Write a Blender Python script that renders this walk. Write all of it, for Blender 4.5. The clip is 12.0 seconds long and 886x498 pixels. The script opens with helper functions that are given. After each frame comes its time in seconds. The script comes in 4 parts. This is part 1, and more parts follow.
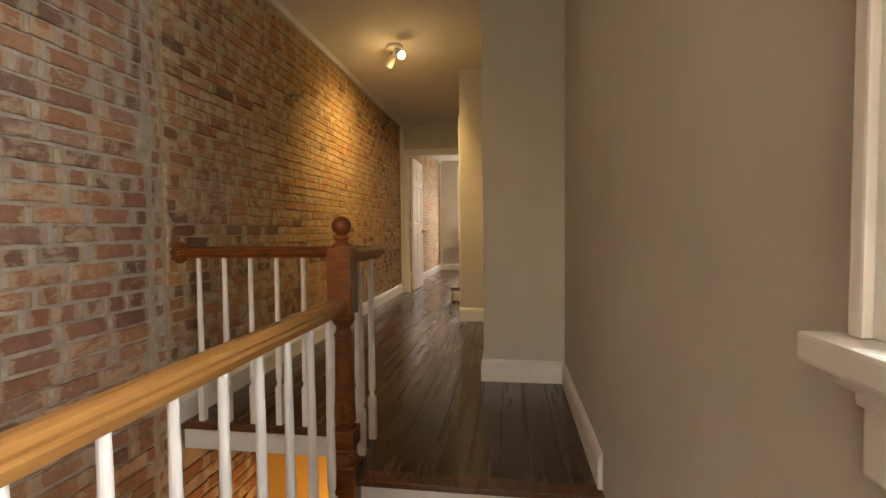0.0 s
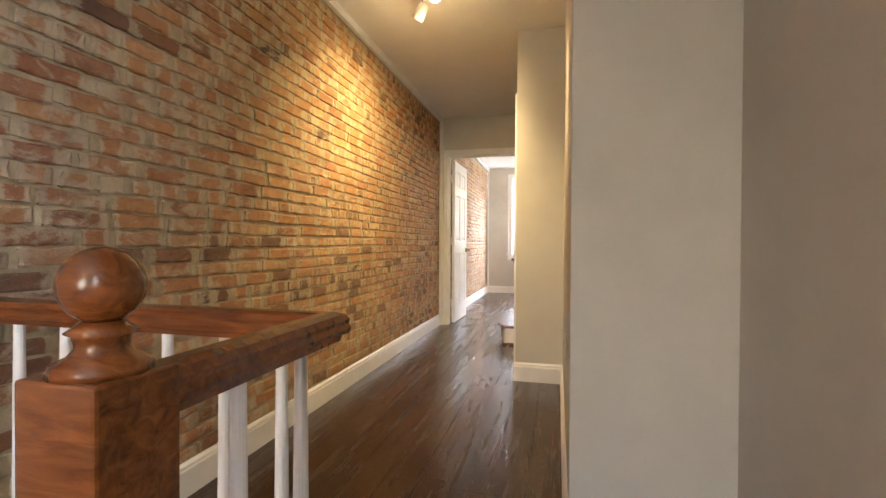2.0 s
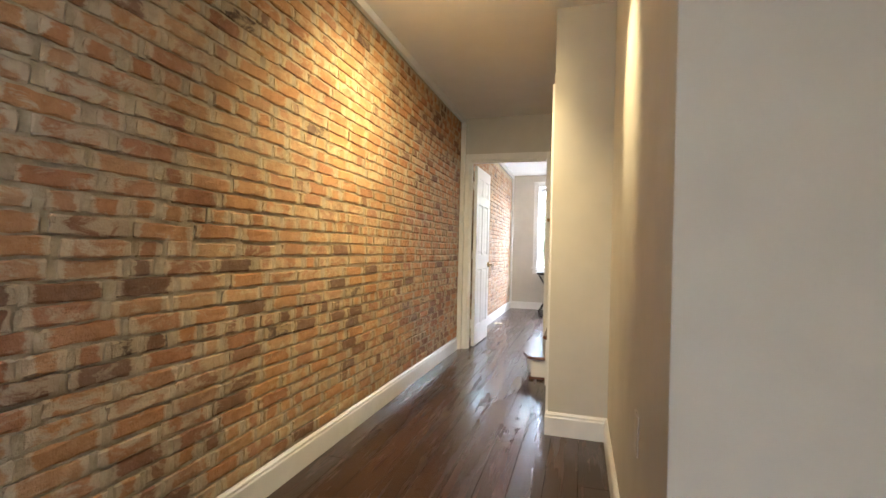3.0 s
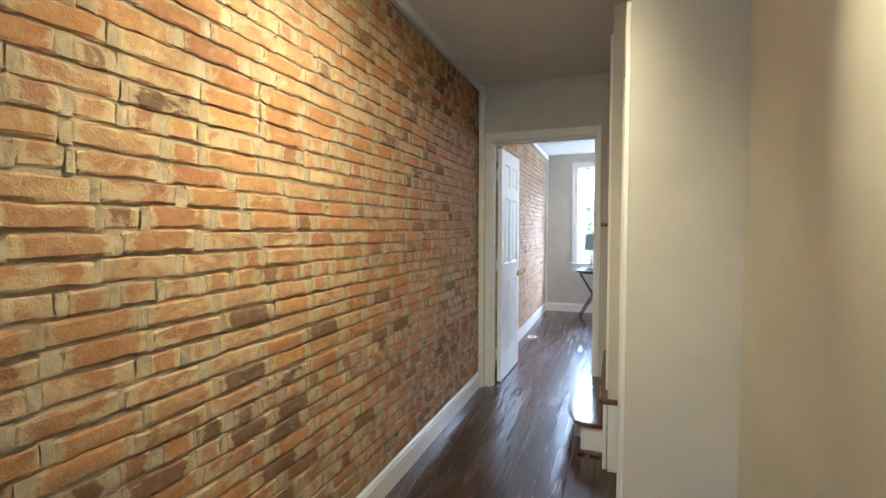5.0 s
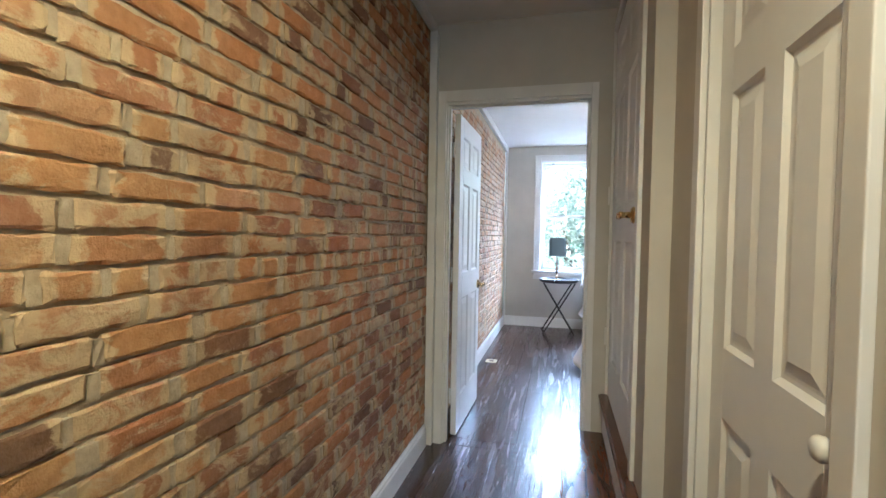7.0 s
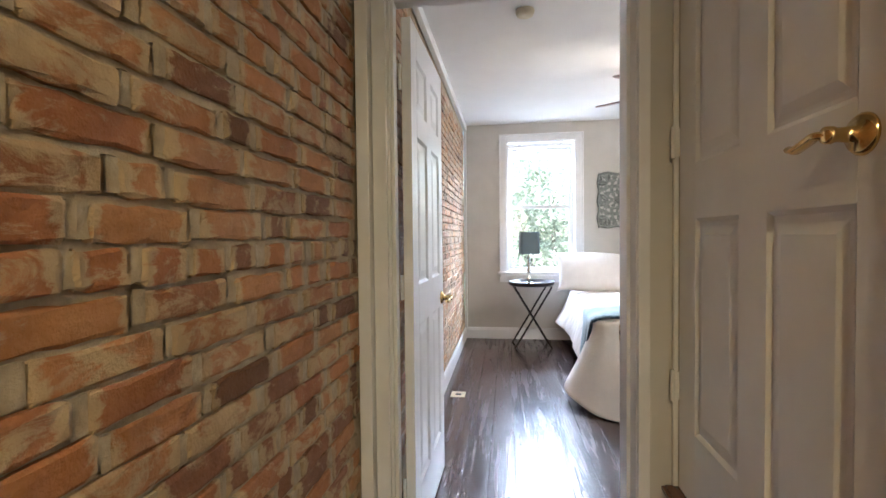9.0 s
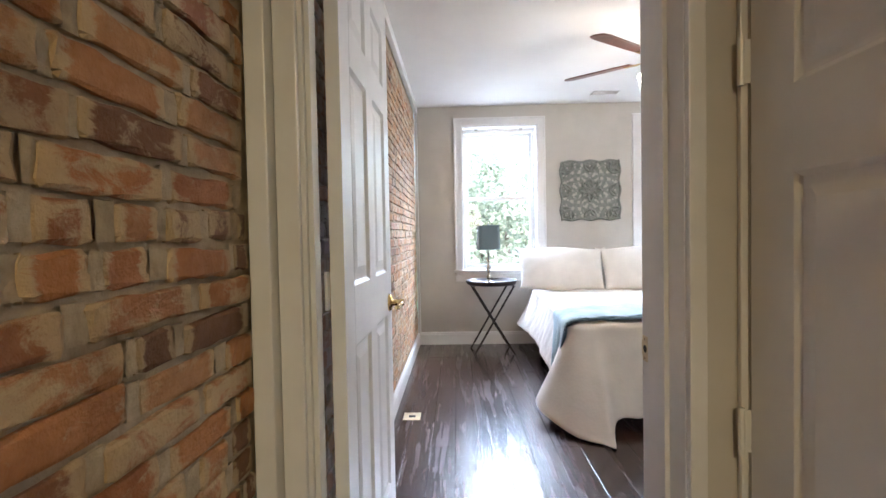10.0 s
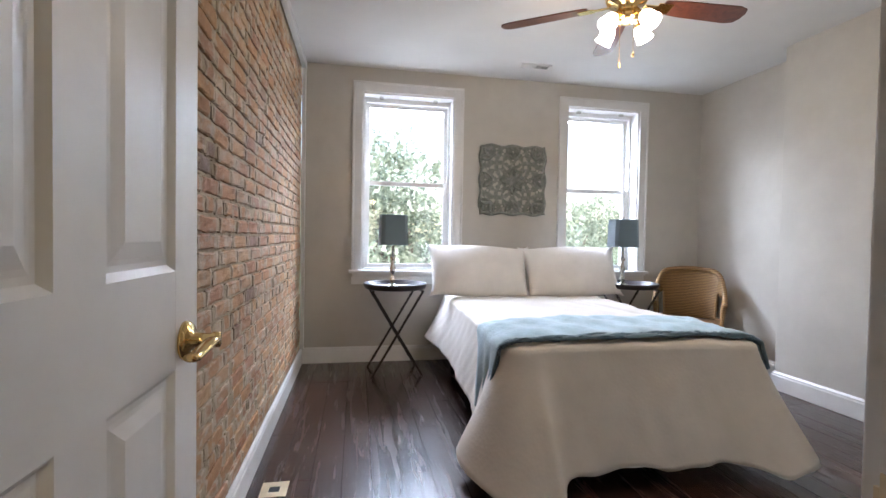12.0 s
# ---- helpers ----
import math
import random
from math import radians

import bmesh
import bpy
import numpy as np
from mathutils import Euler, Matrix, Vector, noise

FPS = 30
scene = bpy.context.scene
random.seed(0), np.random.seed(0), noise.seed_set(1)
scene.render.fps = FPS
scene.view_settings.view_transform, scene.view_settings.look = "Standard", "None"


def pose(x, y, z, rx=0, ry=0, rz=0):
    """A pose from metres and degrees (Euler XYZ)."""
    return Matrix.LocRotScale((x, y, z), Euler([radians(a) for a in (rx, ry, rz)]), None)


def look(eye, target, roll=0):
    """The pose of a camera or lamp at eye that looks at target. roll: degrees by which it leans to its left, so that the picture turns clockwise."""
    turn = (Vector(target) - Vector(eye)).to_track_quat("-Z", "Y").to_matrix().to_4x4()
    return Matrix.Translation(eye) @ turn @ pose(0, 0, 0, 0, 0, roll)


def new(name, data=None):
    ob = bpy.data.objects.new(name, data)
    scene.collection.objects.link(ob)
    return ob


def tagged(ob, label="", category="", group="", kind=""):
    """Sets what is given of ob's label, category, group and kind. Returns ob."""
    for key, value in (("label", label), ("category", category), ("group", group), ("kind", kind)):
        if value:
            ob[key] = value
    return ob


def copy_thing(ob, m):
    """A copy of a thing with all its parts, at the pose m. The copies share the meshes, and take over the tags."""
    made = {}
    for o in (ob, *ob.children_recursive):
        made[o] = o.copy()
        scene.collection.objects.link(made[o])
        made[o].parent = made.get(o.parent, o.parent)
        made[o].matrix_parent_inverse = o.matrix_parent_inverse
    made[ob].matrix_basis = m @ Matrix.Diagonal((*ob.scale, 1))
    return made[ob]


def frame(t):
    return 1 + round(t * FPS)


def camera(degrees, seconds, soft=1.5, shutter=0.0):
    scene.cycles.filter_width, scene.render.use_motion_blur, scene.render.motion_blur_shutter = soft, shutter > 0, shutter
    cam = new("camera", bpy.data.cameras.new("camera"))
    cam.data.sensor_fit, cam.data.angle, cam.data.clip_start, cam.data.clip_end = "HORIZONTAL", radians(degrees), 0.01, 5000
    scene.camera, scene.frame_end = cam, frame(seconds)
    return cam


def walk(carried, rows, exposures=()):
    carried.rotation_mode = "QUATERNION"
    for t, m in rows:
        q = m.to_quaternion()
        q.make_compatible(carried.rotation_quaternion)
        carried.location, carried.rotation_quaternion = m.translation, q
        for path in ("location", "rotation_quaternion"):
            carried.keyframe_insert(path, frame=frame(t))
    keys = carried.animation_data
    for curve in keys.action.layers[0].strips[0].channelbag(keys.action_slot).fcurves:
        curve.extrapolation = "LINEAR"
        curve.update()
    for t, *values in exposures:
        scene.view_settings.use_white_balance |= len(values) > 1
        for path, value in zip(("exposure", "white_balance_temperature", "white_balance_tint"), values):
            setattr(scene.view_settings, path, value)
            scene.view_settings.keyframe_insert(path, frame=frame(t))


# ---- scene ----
cam = camera(87.6, 12.0)
PATH = [
    (0, (1.615, -0.368, 0.937), (1.329, 1.61, 0.854), -0.6),
    (0.5, (1.533, -0.017, 0.924), (1.205, 1.955, 0.846), -0.7),
    (1, (1.5, 0.307, 0.931), (1.115, 2.268, 0.859), -0.5),
    (1.5, (1.472, 0.618, 0.966), (1.033, 2.568, 0.919), -0.5),
    (2, (1.414, 0.927, 0.995), (0.931, 2.867, 0.973), 0.3),
    (2.5, (1.329, 1.204, 1.02), (0.817, 3.137, 1.019), 1.1),
    (3, (1.285, 1.498, 1.08), (0.714, 3.414, 1.085), 1.4),
    (3.2, (1.258, 1.617, 1.091), (0.677, 3.531, 1.113), 0.9),
    (4.8, (1.09, 2.558, 1.341), (0.389, 4.429, 1.252), 0.1),
    (5, (1.079, 2.663, 1.343), (0.38, 4.535, 1.257), -0.0),
    (5.5, (1.018, 2.922, 1.338), (0.37, 4.812, 1.244), 0.2),
    (6, (0.913, 3.2, 1.321), (0.34, 5.114, 1.231), 0.9),
    (6.5, (0.847, 3.461, 1.287), (0.318, 5.388, 1.214), 0.9),
    (6.7, (0.822, 3.57, 1.284), (0.306, 5.501, 1.218), 0.9),
    (8.3, (0.568, 4.476, 1.246), (0.217, 6.444, 1.191), 0.5),
    (8.5, (0.56, 4.59, 1.238), (0.218, 6.559, 1.187), 0.0),
    (9, (0.51, 4.877, 1.219), (0.233, 6.857, 1.167), -0.6),
    (9.5, (0.459, 5.171, 1.201), (0.301, 7.164, 1.138), -0.6),
    (10, (0.438, 5.449, 1.158), (0.375, 7.447, 1.106), -1.1),
    (10.5, (0.448, 5.694, 1.143), (0.438, 7.693, 1.091), -1.3),
    (11, (0.416, 5.946, 1.117), (0.52, 7.943, 1.068), -0.4),
    (11.5, (0.423, 6.164, 1.096), (0.69, 8.146, 1.044), 0.4),
    (12, (0.457, 6.354, 1.094), (0.826, 8.319, 1.043), 1.0),
]
EXPOSURES = [(0.0, 2.62, 8300, 20), (0.5, 3.36, 7700, 19), (1.0, 3.53, 7050, 18), (2.0, 3.63, 6250, 17), (3.2, 3.68, 5450, 13), (5.0, 3.32, 4750, 10), (6.5, 3.14, 4550, 11), (8.5, 3.0, 5250, 13), (9.5, 3.0, 5350, 15), (10.5, 2.78, 5400, 15), (11.2, 2.46, 5450, 15), (12.0, 2.17, 5650, 16)]
walk(cam, [(t, look(eye, target, roll)) for t, eye, target, roll in PATH], EXPOSURES)

# ---- world, sun, lamps ----
world = bpy.data.worlds.new("world")
scene.world = world
world.use_nodes = True
sky = world.node_tree.nodes.new("ShaderNodeTexSky")
sky.sky_type, sky.sun_disc = "NISHITA", False
sky.dust_density, sky.air_density, sky.ozone_density = 2.0, 1.7, 0.4
sky.sun_elevation, sky.sun_rotation = radians(52), radians(205)
world.node_tree.links.new(sky.outputs[0], world.node_tree.nodes["Background"].inputs[0])
world.node_tree.nodes["Background"].inputs[1].default_value = 0.15


def lamp(name, kind, m, energy, color, **more):
    data = bpy.data.lights.new(name, kind)
    data.energy, data.color = energy, color
    for key, value in more.items():
        setattr(data, key, value)
    ob = new(name, data)
    ob.matrix_world = m
    return ob


lamp("sun", "SUN", look((-4, -9, 14), (0, 0, 0)), 5.0, (1.0, 0.95, 0.86), angle=radians(0.5))
# the sky seen by the windows, as soft light from above the openings
lamp("window_light_1", "AREA", look((0.9, 11.8, 3.3), (1.3, 9.0, 0.6)), 120, (0.92, 0.96, 1.0), shape="RECTANGLE", size=2.0, size_y=1.7)
lamp("window_light_2", "AREA", look((2.75, 11.8, 3.3), (2.1, 9.0, 0.6)), 105, (0.92, 0.96, 1.0), shape="RECTANGLE", size=2.0, size_y=1.7)
WARM = (1.0, 0.745, 0.33)
lamp("spot_lamp_1", "SPOT", look((0.56, 3.70, 2.40), (0.0, 3.98, 1.52)), 10, WARM, spot_size=radians(44), spot_blend=1.0, shadow_soft_size=0.03)
lamp("spot_spill_1", "SPOT", look((0.78, 3.70, 2.36), (-0.10, 4.42, 0.5)), 14.5, WARM, spot_size=radians(137), spot_blend=1.0, shadow_soft_size=0.03)
lamp("spot_lamp_2", "SPOT", look((0.88, 3.46, 2.40), (1.45, 3.40, 1.75)), 10, WARM, spot_size=radians(46), spot_blend=1.0, shadow_soft_size=0.03)
lamp("spot_spill_2", "SPOT", look((0.74, 3.50, 2.40), (0.90, 6.4, 1.2)), 5.5, WARM, spot_size=radians(62), spot_blend=1.0, shadow_soft_size=0.03)
lamp("spot_glow", "POINT", pose(0.63, 3.62, 2.26), 0.4, WARM, shadow_soft_size=0.05)
# added warm fill, out of view over the landing, to brighten the stair
lamp("landing_lamp", "POINT", pose(1.0, -1.9, 2.30), 2.8, (1.0, 0.66, 0.34), shadow_soft_size=0.10)
# added daylight fill from behind, through an opening that is never seen
lamp("back_window_light", "AREA", look((1.0, -3.9, 1.35), (1.0, 0.0, 1.0)), 1.4, (0.92, 0.96, 1.0), shape="RECTANGLE", size=1.2, size_y=1.5)
lamp("side_window_light", "AREA", look((2.5, -0.40, 1.55), (0.5, 0.0, 1.2)), 8.8, (0.78, 0.90, 1.0), shape="RECTANGLE", size=0.7, size_y=1.1)
lamp("downstairs_lamp", "POINT", pose(0.6, 2.05, -1.0), 2.4, (1.0, 0.62, 0.25), shadow_soft_size=0.08)
lamp("fan_lamp", "POINT", pose(1.80, 8.50, 2.02), 4.5, (1.0, 0.78, 0.5), shadow_soft_size=0.22)


# ---- materials ----
def material(name):
    m = bpy.data.materials.new(name)
    m.use_nodes = True
    nt = m.node_tree
    return m, nt, nt.nodes["Principled BSDF"]


def node(nt, kind, inputs=(), **props):
    n = nt.nodes.new(kind)
    for key, value in props.items():
        setattr(n, key, value)
    for key, value in dict(inputs).items():
        if isinstance(value, bpy.types.NodeSocket):
            nt.links.new(value, n.inputs[key])
        else:
            n.inputs[key].default_value = value
    return n


def ramp(nt, fac, stops):
    n = node(nt, "ShaderNodeValToRGB", {0: fac})
    while len(n.color_ramp.elements) < len(stops):
        n.color_ramp.elements.new(0.5)
    for e, (p, c) in zip(n.color_ramp.elements, stops):
        e.position = p
        e.color = (*c, 1) if isinstance(c, tuple) else (c, c, c, 1)
    return n.outputs[0]


def mix(nt, fac, a, b, blend="MIX"):
    n = node(nt, "ShaderNodeMix", data_type="RGBA", blend_type=blend)
    for i, v in ((0, fac), (6, a), (7, b)):
        if isinstance(v, bpy.types.NodeSocket):
            nt.links.new(v, n.inputs[i])
        else:
            n.inputs[i].default_value = (*v, 1) if isinstance(v, tuple) else v
    return n.outputs[2]


def coords(nt, scale=(1, 1, 1), local=False):
    if local:
        src = node(nt, "ShaderNodeTexCoord").outputs["Object"]
    else:
        src = node(nt, "ShaderNodeNewGeometry").outputs["Position"]
    return node(nt, "ShaderNodeMapping", {"Vector": src, "Scale": scale}).outputs[0]


def noise_tex(nt, vec, scale, detail=4, rough=0.55, distortion=0.0):
    return node(nt, "ShaderNodeTexNoise", {"Vector": vec, "Scale": scale, "Detail": detail, "Roughness": rough, "Distortion": distortion}).outputs[0]


def bump(nt, bsdf, height, strength, distance=0.01):
    n = node(nt, "ShaderNodeBump", {"Height": height, "Strength": strength, "Distance": distance})
    nt.links.new(n.outputs[0], bsdf.inputs["Normal"])


def plain(name, color, rough=0.5, metal=0.0, vary=0.12, scale=14, bumpy=0.08, local=False):
    """A surface of one colour with blotches at two scales and a fine relief."""
    m, nt, b = material(name)
    v = coords(nt, local=local)
    a, c = noise_tex(nt, v, scale), noise_tex(nt, v, scale * 0.13, 2)
    f = node(nt, "ShaderNodeMath", {0: a, 1: c}, operation="MULTIPLY").outputs[0]
    lo = tuple(x * (1 - vary * 1.4) for x in color)
    hi = tuple(min(1, x * (1 + vary)) for x in color)
    nt.links.new(ramp(nt, f, [(0.12, lo), (0.42, hi)]), b.inputs["Base Color"])
    b.inputs["Roughness"].default_value, b.inputs["Metallic"].default_value = rough, metal
    bump(nt, b, noise_tex(nt, v, scale * 6, 3), bumpy, 0.004)
    return m


def rand_value(nt):
    """One random number for every object or island."""
    a = node(nt, "ShaderNodeObjectInfo").outputs["Random"]
    b = node(nt, "ShaderNodeNewGeometry").outputs["Random Per Island"]
    s = node(nt, "ShaderNodeMath", {0: a, 1: b}, operation="ADD").outputs[0]
    return node(nt, "ShaderNodeMath", {0: s}, operation="FRACT").outputs[0]


def brick_material(name, tints, pale):
    m, nt, b = material(name)
    v = coords(nt)
    r = rand_value(nt)
    base = ramp(nt, r, [(i / (len(tints) - 1), c) for i, c in enumerate(tints)])
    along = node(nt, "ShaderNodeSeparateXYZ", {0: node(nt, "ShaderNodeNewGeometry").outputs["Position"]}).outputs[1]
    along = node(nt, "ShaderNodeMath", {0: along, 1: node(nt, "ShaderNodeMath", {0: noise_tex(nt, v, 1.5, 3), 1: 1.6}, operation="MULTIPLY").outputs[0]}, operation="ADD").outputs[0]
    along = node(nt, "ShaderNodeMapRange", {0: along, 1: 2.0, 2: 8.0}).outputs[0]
    # tint by y: clay hue with warm lamp and cool daylight casts put in
    cast_tint = ramp(nt, along, [(0.15, (0.97, 0.90, 0.98)), (0.32, (1.0, 1.0, 1.0)), (0.50, (1.0, 1.0, 0.95)), (0.68, (0.98, 0.80, 0.66)), (0.86, (0.98, 0.82, 0.70)), (0.94, (1.04, 1.10, 1.24))])
    base = mix(nt, 1.0, base, cast_tint, "MULTIPLY")
    patch = noise_tex(nt, v, 30, 6, 0.68)
    col = mix(nt, ramp(nt, patch, [(0.36, 0.0), (0.64, 0.75)]), base, mix(nt, 1.0, base, (0.76, 0.66, 0.57), "MULTIPLY"))
    smear = noise_tex(nt, coords(nt, (1, 1, 1.8)), 11, 8, 0.72, 0.6)
    ends = node(nt, "ShaderNodeAttribute", attribute_name="brick_end").outputs["Fac"]
    smear = node(nt, "ShaderNodeMath", {0: smear, 1: node(nt, "ShaderNodeMath", {0: ends, 1: 0.235}, operation="MULTIPLY").outputs[0]}, operation="ADD").outputs[0]
    limit = node(nt, "ShaderNodeMath", {0: smear, 1: node(nt, "ShaderNodeMath", {0: r, 1: 0.16}, operation="MULTIPLY").outputs[0]}, operation="ADD").outputs[0]
    # smear colour carries the cast too: yellower by the lamps, greyer in daylight
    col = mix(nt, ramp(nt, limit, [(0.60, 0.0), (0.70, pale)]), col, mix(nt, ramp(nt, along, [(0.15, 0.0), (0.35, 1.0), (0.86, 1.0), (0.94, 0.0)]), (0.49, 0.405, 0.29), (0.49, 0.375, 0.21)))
    soot = noise_tex(nt, v, 2.3, 5, 0.7)
    col = mix(nt, ramp(nt, soot, [(0.50, 0.0), (0.68, 0.7)]), col, mix(nt, 1.0, col, (0.50, 0.44, 0.46), "MULTIPLY"))
    nt.links.new(col, b.inputs["Base Color"])
    b.inputs["Roughness"].default_value = 0.78
    b.inputs["Specular IOR Level"].default_value = 0.35
    h = node(nt, "ShaderNodeMath", {0: patch, 1: noise_tex(nt, v, 160, 4, 0.6)}, operation="ADD").outputs[0]
    bump(nt, b, h, 0.6, 0.006)
    return m


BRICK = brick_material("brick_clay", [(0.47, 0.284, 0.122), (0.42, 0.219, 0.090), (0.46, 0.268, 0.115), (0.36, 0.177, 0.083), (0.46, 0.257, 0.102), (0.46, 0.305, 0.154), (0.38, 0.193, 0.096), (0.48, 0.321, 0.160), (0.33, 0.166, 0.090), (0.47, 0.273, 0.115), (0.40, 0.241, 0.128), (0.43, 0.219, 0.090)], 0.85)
BRICK_DARK = brick_material("brick_burnt", [(0.26, 0.145, 0.075), (0.17, 0.105, 0.065), (0.31, 0.16, 0.078), (0.20, 0.135, 0.09), (0.33, 0.175, 0.088), (0.09, 0.065, 0.048)], 0.75)
BRICK_OLD = brick_material("brick_clay_old", [(0.38, 0.20, 0.105), (0.26, 0.15, 0.10), (0.42, 0.235, 0.125), (0.33, 0.225, 0.155), (0.18, 0.115, 0.08), (0.41, 0.21, 0.10), (0.30, 0.195, 0.14)], 0.6)


def mortar_material(name, tones):
    m, nt, b = material(name)
    v = coords(nt)
    a = noise_tex(nt, v, 18, 6, 0.65)
    nt.links.new(ramp(nt, a, list(zip((0.3, 0.55, 0.75), tones))), b.inputs["Base Color"])
    b.inputs["Roughness"].default_value = 0.9
    bump(nt, b, noise_tex(nt, v, 90, 6, 0.7), 0.7, 0.006)
    return m


MORTAR = mortar_material("mortar", ((0.30, 0.235, 0.15), (0.43, 0.345, 0.225), (0.52, 0.435, 0.30)))
MORTAR_OLD = mortar_material("lime_mortar", ((0.30, 0.255, 0.215), (0.41, 0.36, 0.31), (0.52, 0.475, 0.425)))


def floor_material():
    m, nt, b = material("dark_stained_boards")
    r = rand_value(nt)
    grain = noise_tex(nt, coords(nt, (9, 0.7, 9)), 7, 7, 0.65, 0.8)
    tone = ramp(nt, r, [(0.0, (0.014, 0.006, 0.0045)), (0.5, (0.026, 0.0105, 0.007)), (1.0, (0.042, 0.0165, 0.010))])
    col = mix(nt, ramp(nt, grain, [(0.35, 0.0), (0.7, 0.6)]), tone, (0.055, 0.022, 0.012))
    wear = noise_tex(nt, coords(nt, (9, 0.8, 9)), 3.2, 8, 0.72, 0.7)
    big = noise_tex(nt, coords(nt), 1.3, 4)
    w = node(nt, "ShaderNodeMath", {0: wear, 1: node(nt, "ShaderNodeMath", {0: big, 1: 0.45}, operation="MULTIPLY").outputs[0]}, operation="ADD").outputs[0]
    worn = ramp(nt, w, [(0.68, 0.0), (1.0, 0.34)])
    scuff = ramp(nt, noise_tex(nt, coords(nt, (1.6, 1, 1)), 16, 8, 0.75, 0.6), [(0.57, 0.0), (0.70, 0.42)])
    near = ramp(nt, big, [(0.46, 0.0), (0.56, 1.0)])
    scuff = node(nt, "ShaderNodeMath", {0: scuff, 1: near}, operation="MULTIPLY").outputs[0]
    col = mix(nt, worn, col, (0.17, 0.125, 0.10))
    col = mix(nt, scuff, col, (0.24, 0.20, 0.17))
    nt.links.new(col, b.inputs["Base Color"])
    streak = noise_tex(nt, coords(nt, (7, 0.4, 7)), 3, 5, 0.6)
    rr = ramp(nt, streak, [(0.35, 0.20), (0.65, 0.29)])
    nt.links.new(mix(nt, worn, rr, (0.42, 0.42, 0.42)), b.inputs["Roughness"])
    b.inputs["Specular IOR Level"].default_value = 0.5
    b.inputs["Coat Weight"].default_value, b.inputs["Coat Roughness"].default_value = 0.25, 0.14
    h = node(nt, "ShaderNodeMath", {0: grain, 1: streak}, operation="ADD").outputs[0]
    bump(nt, b, h, 0.11, 0.006)
    return m


FLOOR = floor_material()


def wood_material(name, dark, light, rough=0.3, axis=(2, 14, 14), coat=0.3):
    m, nt, b = material(name)
    g = noise_tex(nt, coords(nt, axis), 3.5, 7, 0.62, 1.2)
    f = noise_tex(nt, coords(nt), 2.2, 2)
    col = mix(nt, ramp(nt, f, [(0.35, 0.0), (0.7, 0.4)]), ramp(nt, g, [(0.3, dark), (0.7, light)]), dark)
    nt.links.new(col, b.inputs["Base Color"])
    b.inputs["Roughness"].default_value = rough
    b.inputs["Coat Weight"].default_value, b.inputs["Coat Roughness"].default_value = coat, 0.15
    bump(nt, b, g, 0.08, 0.003)
    return m


PAINT = plain("greige_wall_paint", (0.545, 0.515, 0.46), 0.72, vary=0.05, scale=5, bumpy=0.12)
CEIL = plain("white_ceiling_paint", (0.74, 0.73, 0.71), 0.85, vary=0.03, scale=4, bumpy=0.1)
TRIM = plain("white_gloss_trim_paint", (0.74, 0.73, 0.71), 0.32, vary=0.05, scale=9, bumpy=0.06)
DOORPAINT = plain("white_door_paint", (0.80, 0.80, 0.80), 0.36, vary=0.04, scale=7, bumpy=0.05)
BALUSTER = plain("white_baluster_paint", (0.78, 0.77, 0.75), 0.3, vary=0.05, scale=12, bumpy=0.05)
OCHRE = plain("ochre_wall_paint", (0.55, 0.33, 0.08), 0.7, vary=0.08, scale=4)
REDWOOD = wood_material("varnished_cherry", (0.085, 0.024, 0.006), (0.28, 0.084, 0.019), 0.2)
OAKRAIL = wood_material("varnished_oak", (0.30, 0.135, 0.040), (0.42, 0.205, 0.068), 0.25, (14, 0.8, 14))
TREADWOOD = wood_material("brown_tread_wood", (0.07, 0.026, 0.014), (0.16, 0.062, 0.030), 0.24, (14, 1.5, 14))
BRASS = plain("polished_brass", (0.78, 0.55, 0.22), 0.16, 1.0, vary=0.08, bumpy=0.0, local=True)
BRASS_PALE = plain("pale_brass", (0.74, 0.64, 0.44), 0.38, 0.9, vary=0.15, bumpy=0.0, local=True)
STEEL = plain("brushed_nickel", (0.62, 0.60, 0.56), 0.22, 1.0, vary=0.06, bumpy=0.0, local=True)
IRON = plain("black_iron", (0.022, 0.016, 0.014), 0.34, 0.2, vary=0.2, bumpy=0.1, local=True)
DARK = plain("dark_void", (0.02, 0.02, 0.02), 0.9, bumpy=0.0)


def fabric(name, color, weave=420, rough=0.9, vary=0.06, quilting=0.0):
    m, nt, b = material(name)
    v = coords(nt)
    a = noise_tex(nt, v, 6, 4)
    nt.links.new(ramp(nt, a, [(0.3, tuple(c * (1 - vary) for c in color)), (0.7, tuple(min(1, c * (1 + vary)) for c in color))]), b.inputs["Base Color"])
    b.inputs["Roughness"].default_value = rough
    b.inputs["Sheen Weight"].default_value = 0.25
    h = node(nt, "ShaderNodeTexVoronoi", {"Vector": v, "Scale": 60 if quilting else weave}).outputs[0]
    h = node(nt, "ShaderNodeMath", {0: h, 1: noise_tex(nt, v, 9, 5, 0.6)}, operation="ADD").outputs[0]
    bump(nt, b, h, 0.3 if weave < 200 else 0.12, 0.004)
    return m


LINEN = fabric("cream_coverlet", (0.68, 0.64, 0.585), quilting=1)
PILLOW = fabric("cream_pillow_cotton", (0.80, 0.77, 0.73))
THROW = fabric("pale_blue_throw", (0.34, 0.46, 0.52), vary=0.22, weave=75)
THROW_EDGE = fabric("grey_blue_fringe", (0.12, 0.19, 0.23), vary=0.3, weave=150)
SHADE = fabric("slate_lampshade", (0.15, 0.205, 0.245), weave=700)


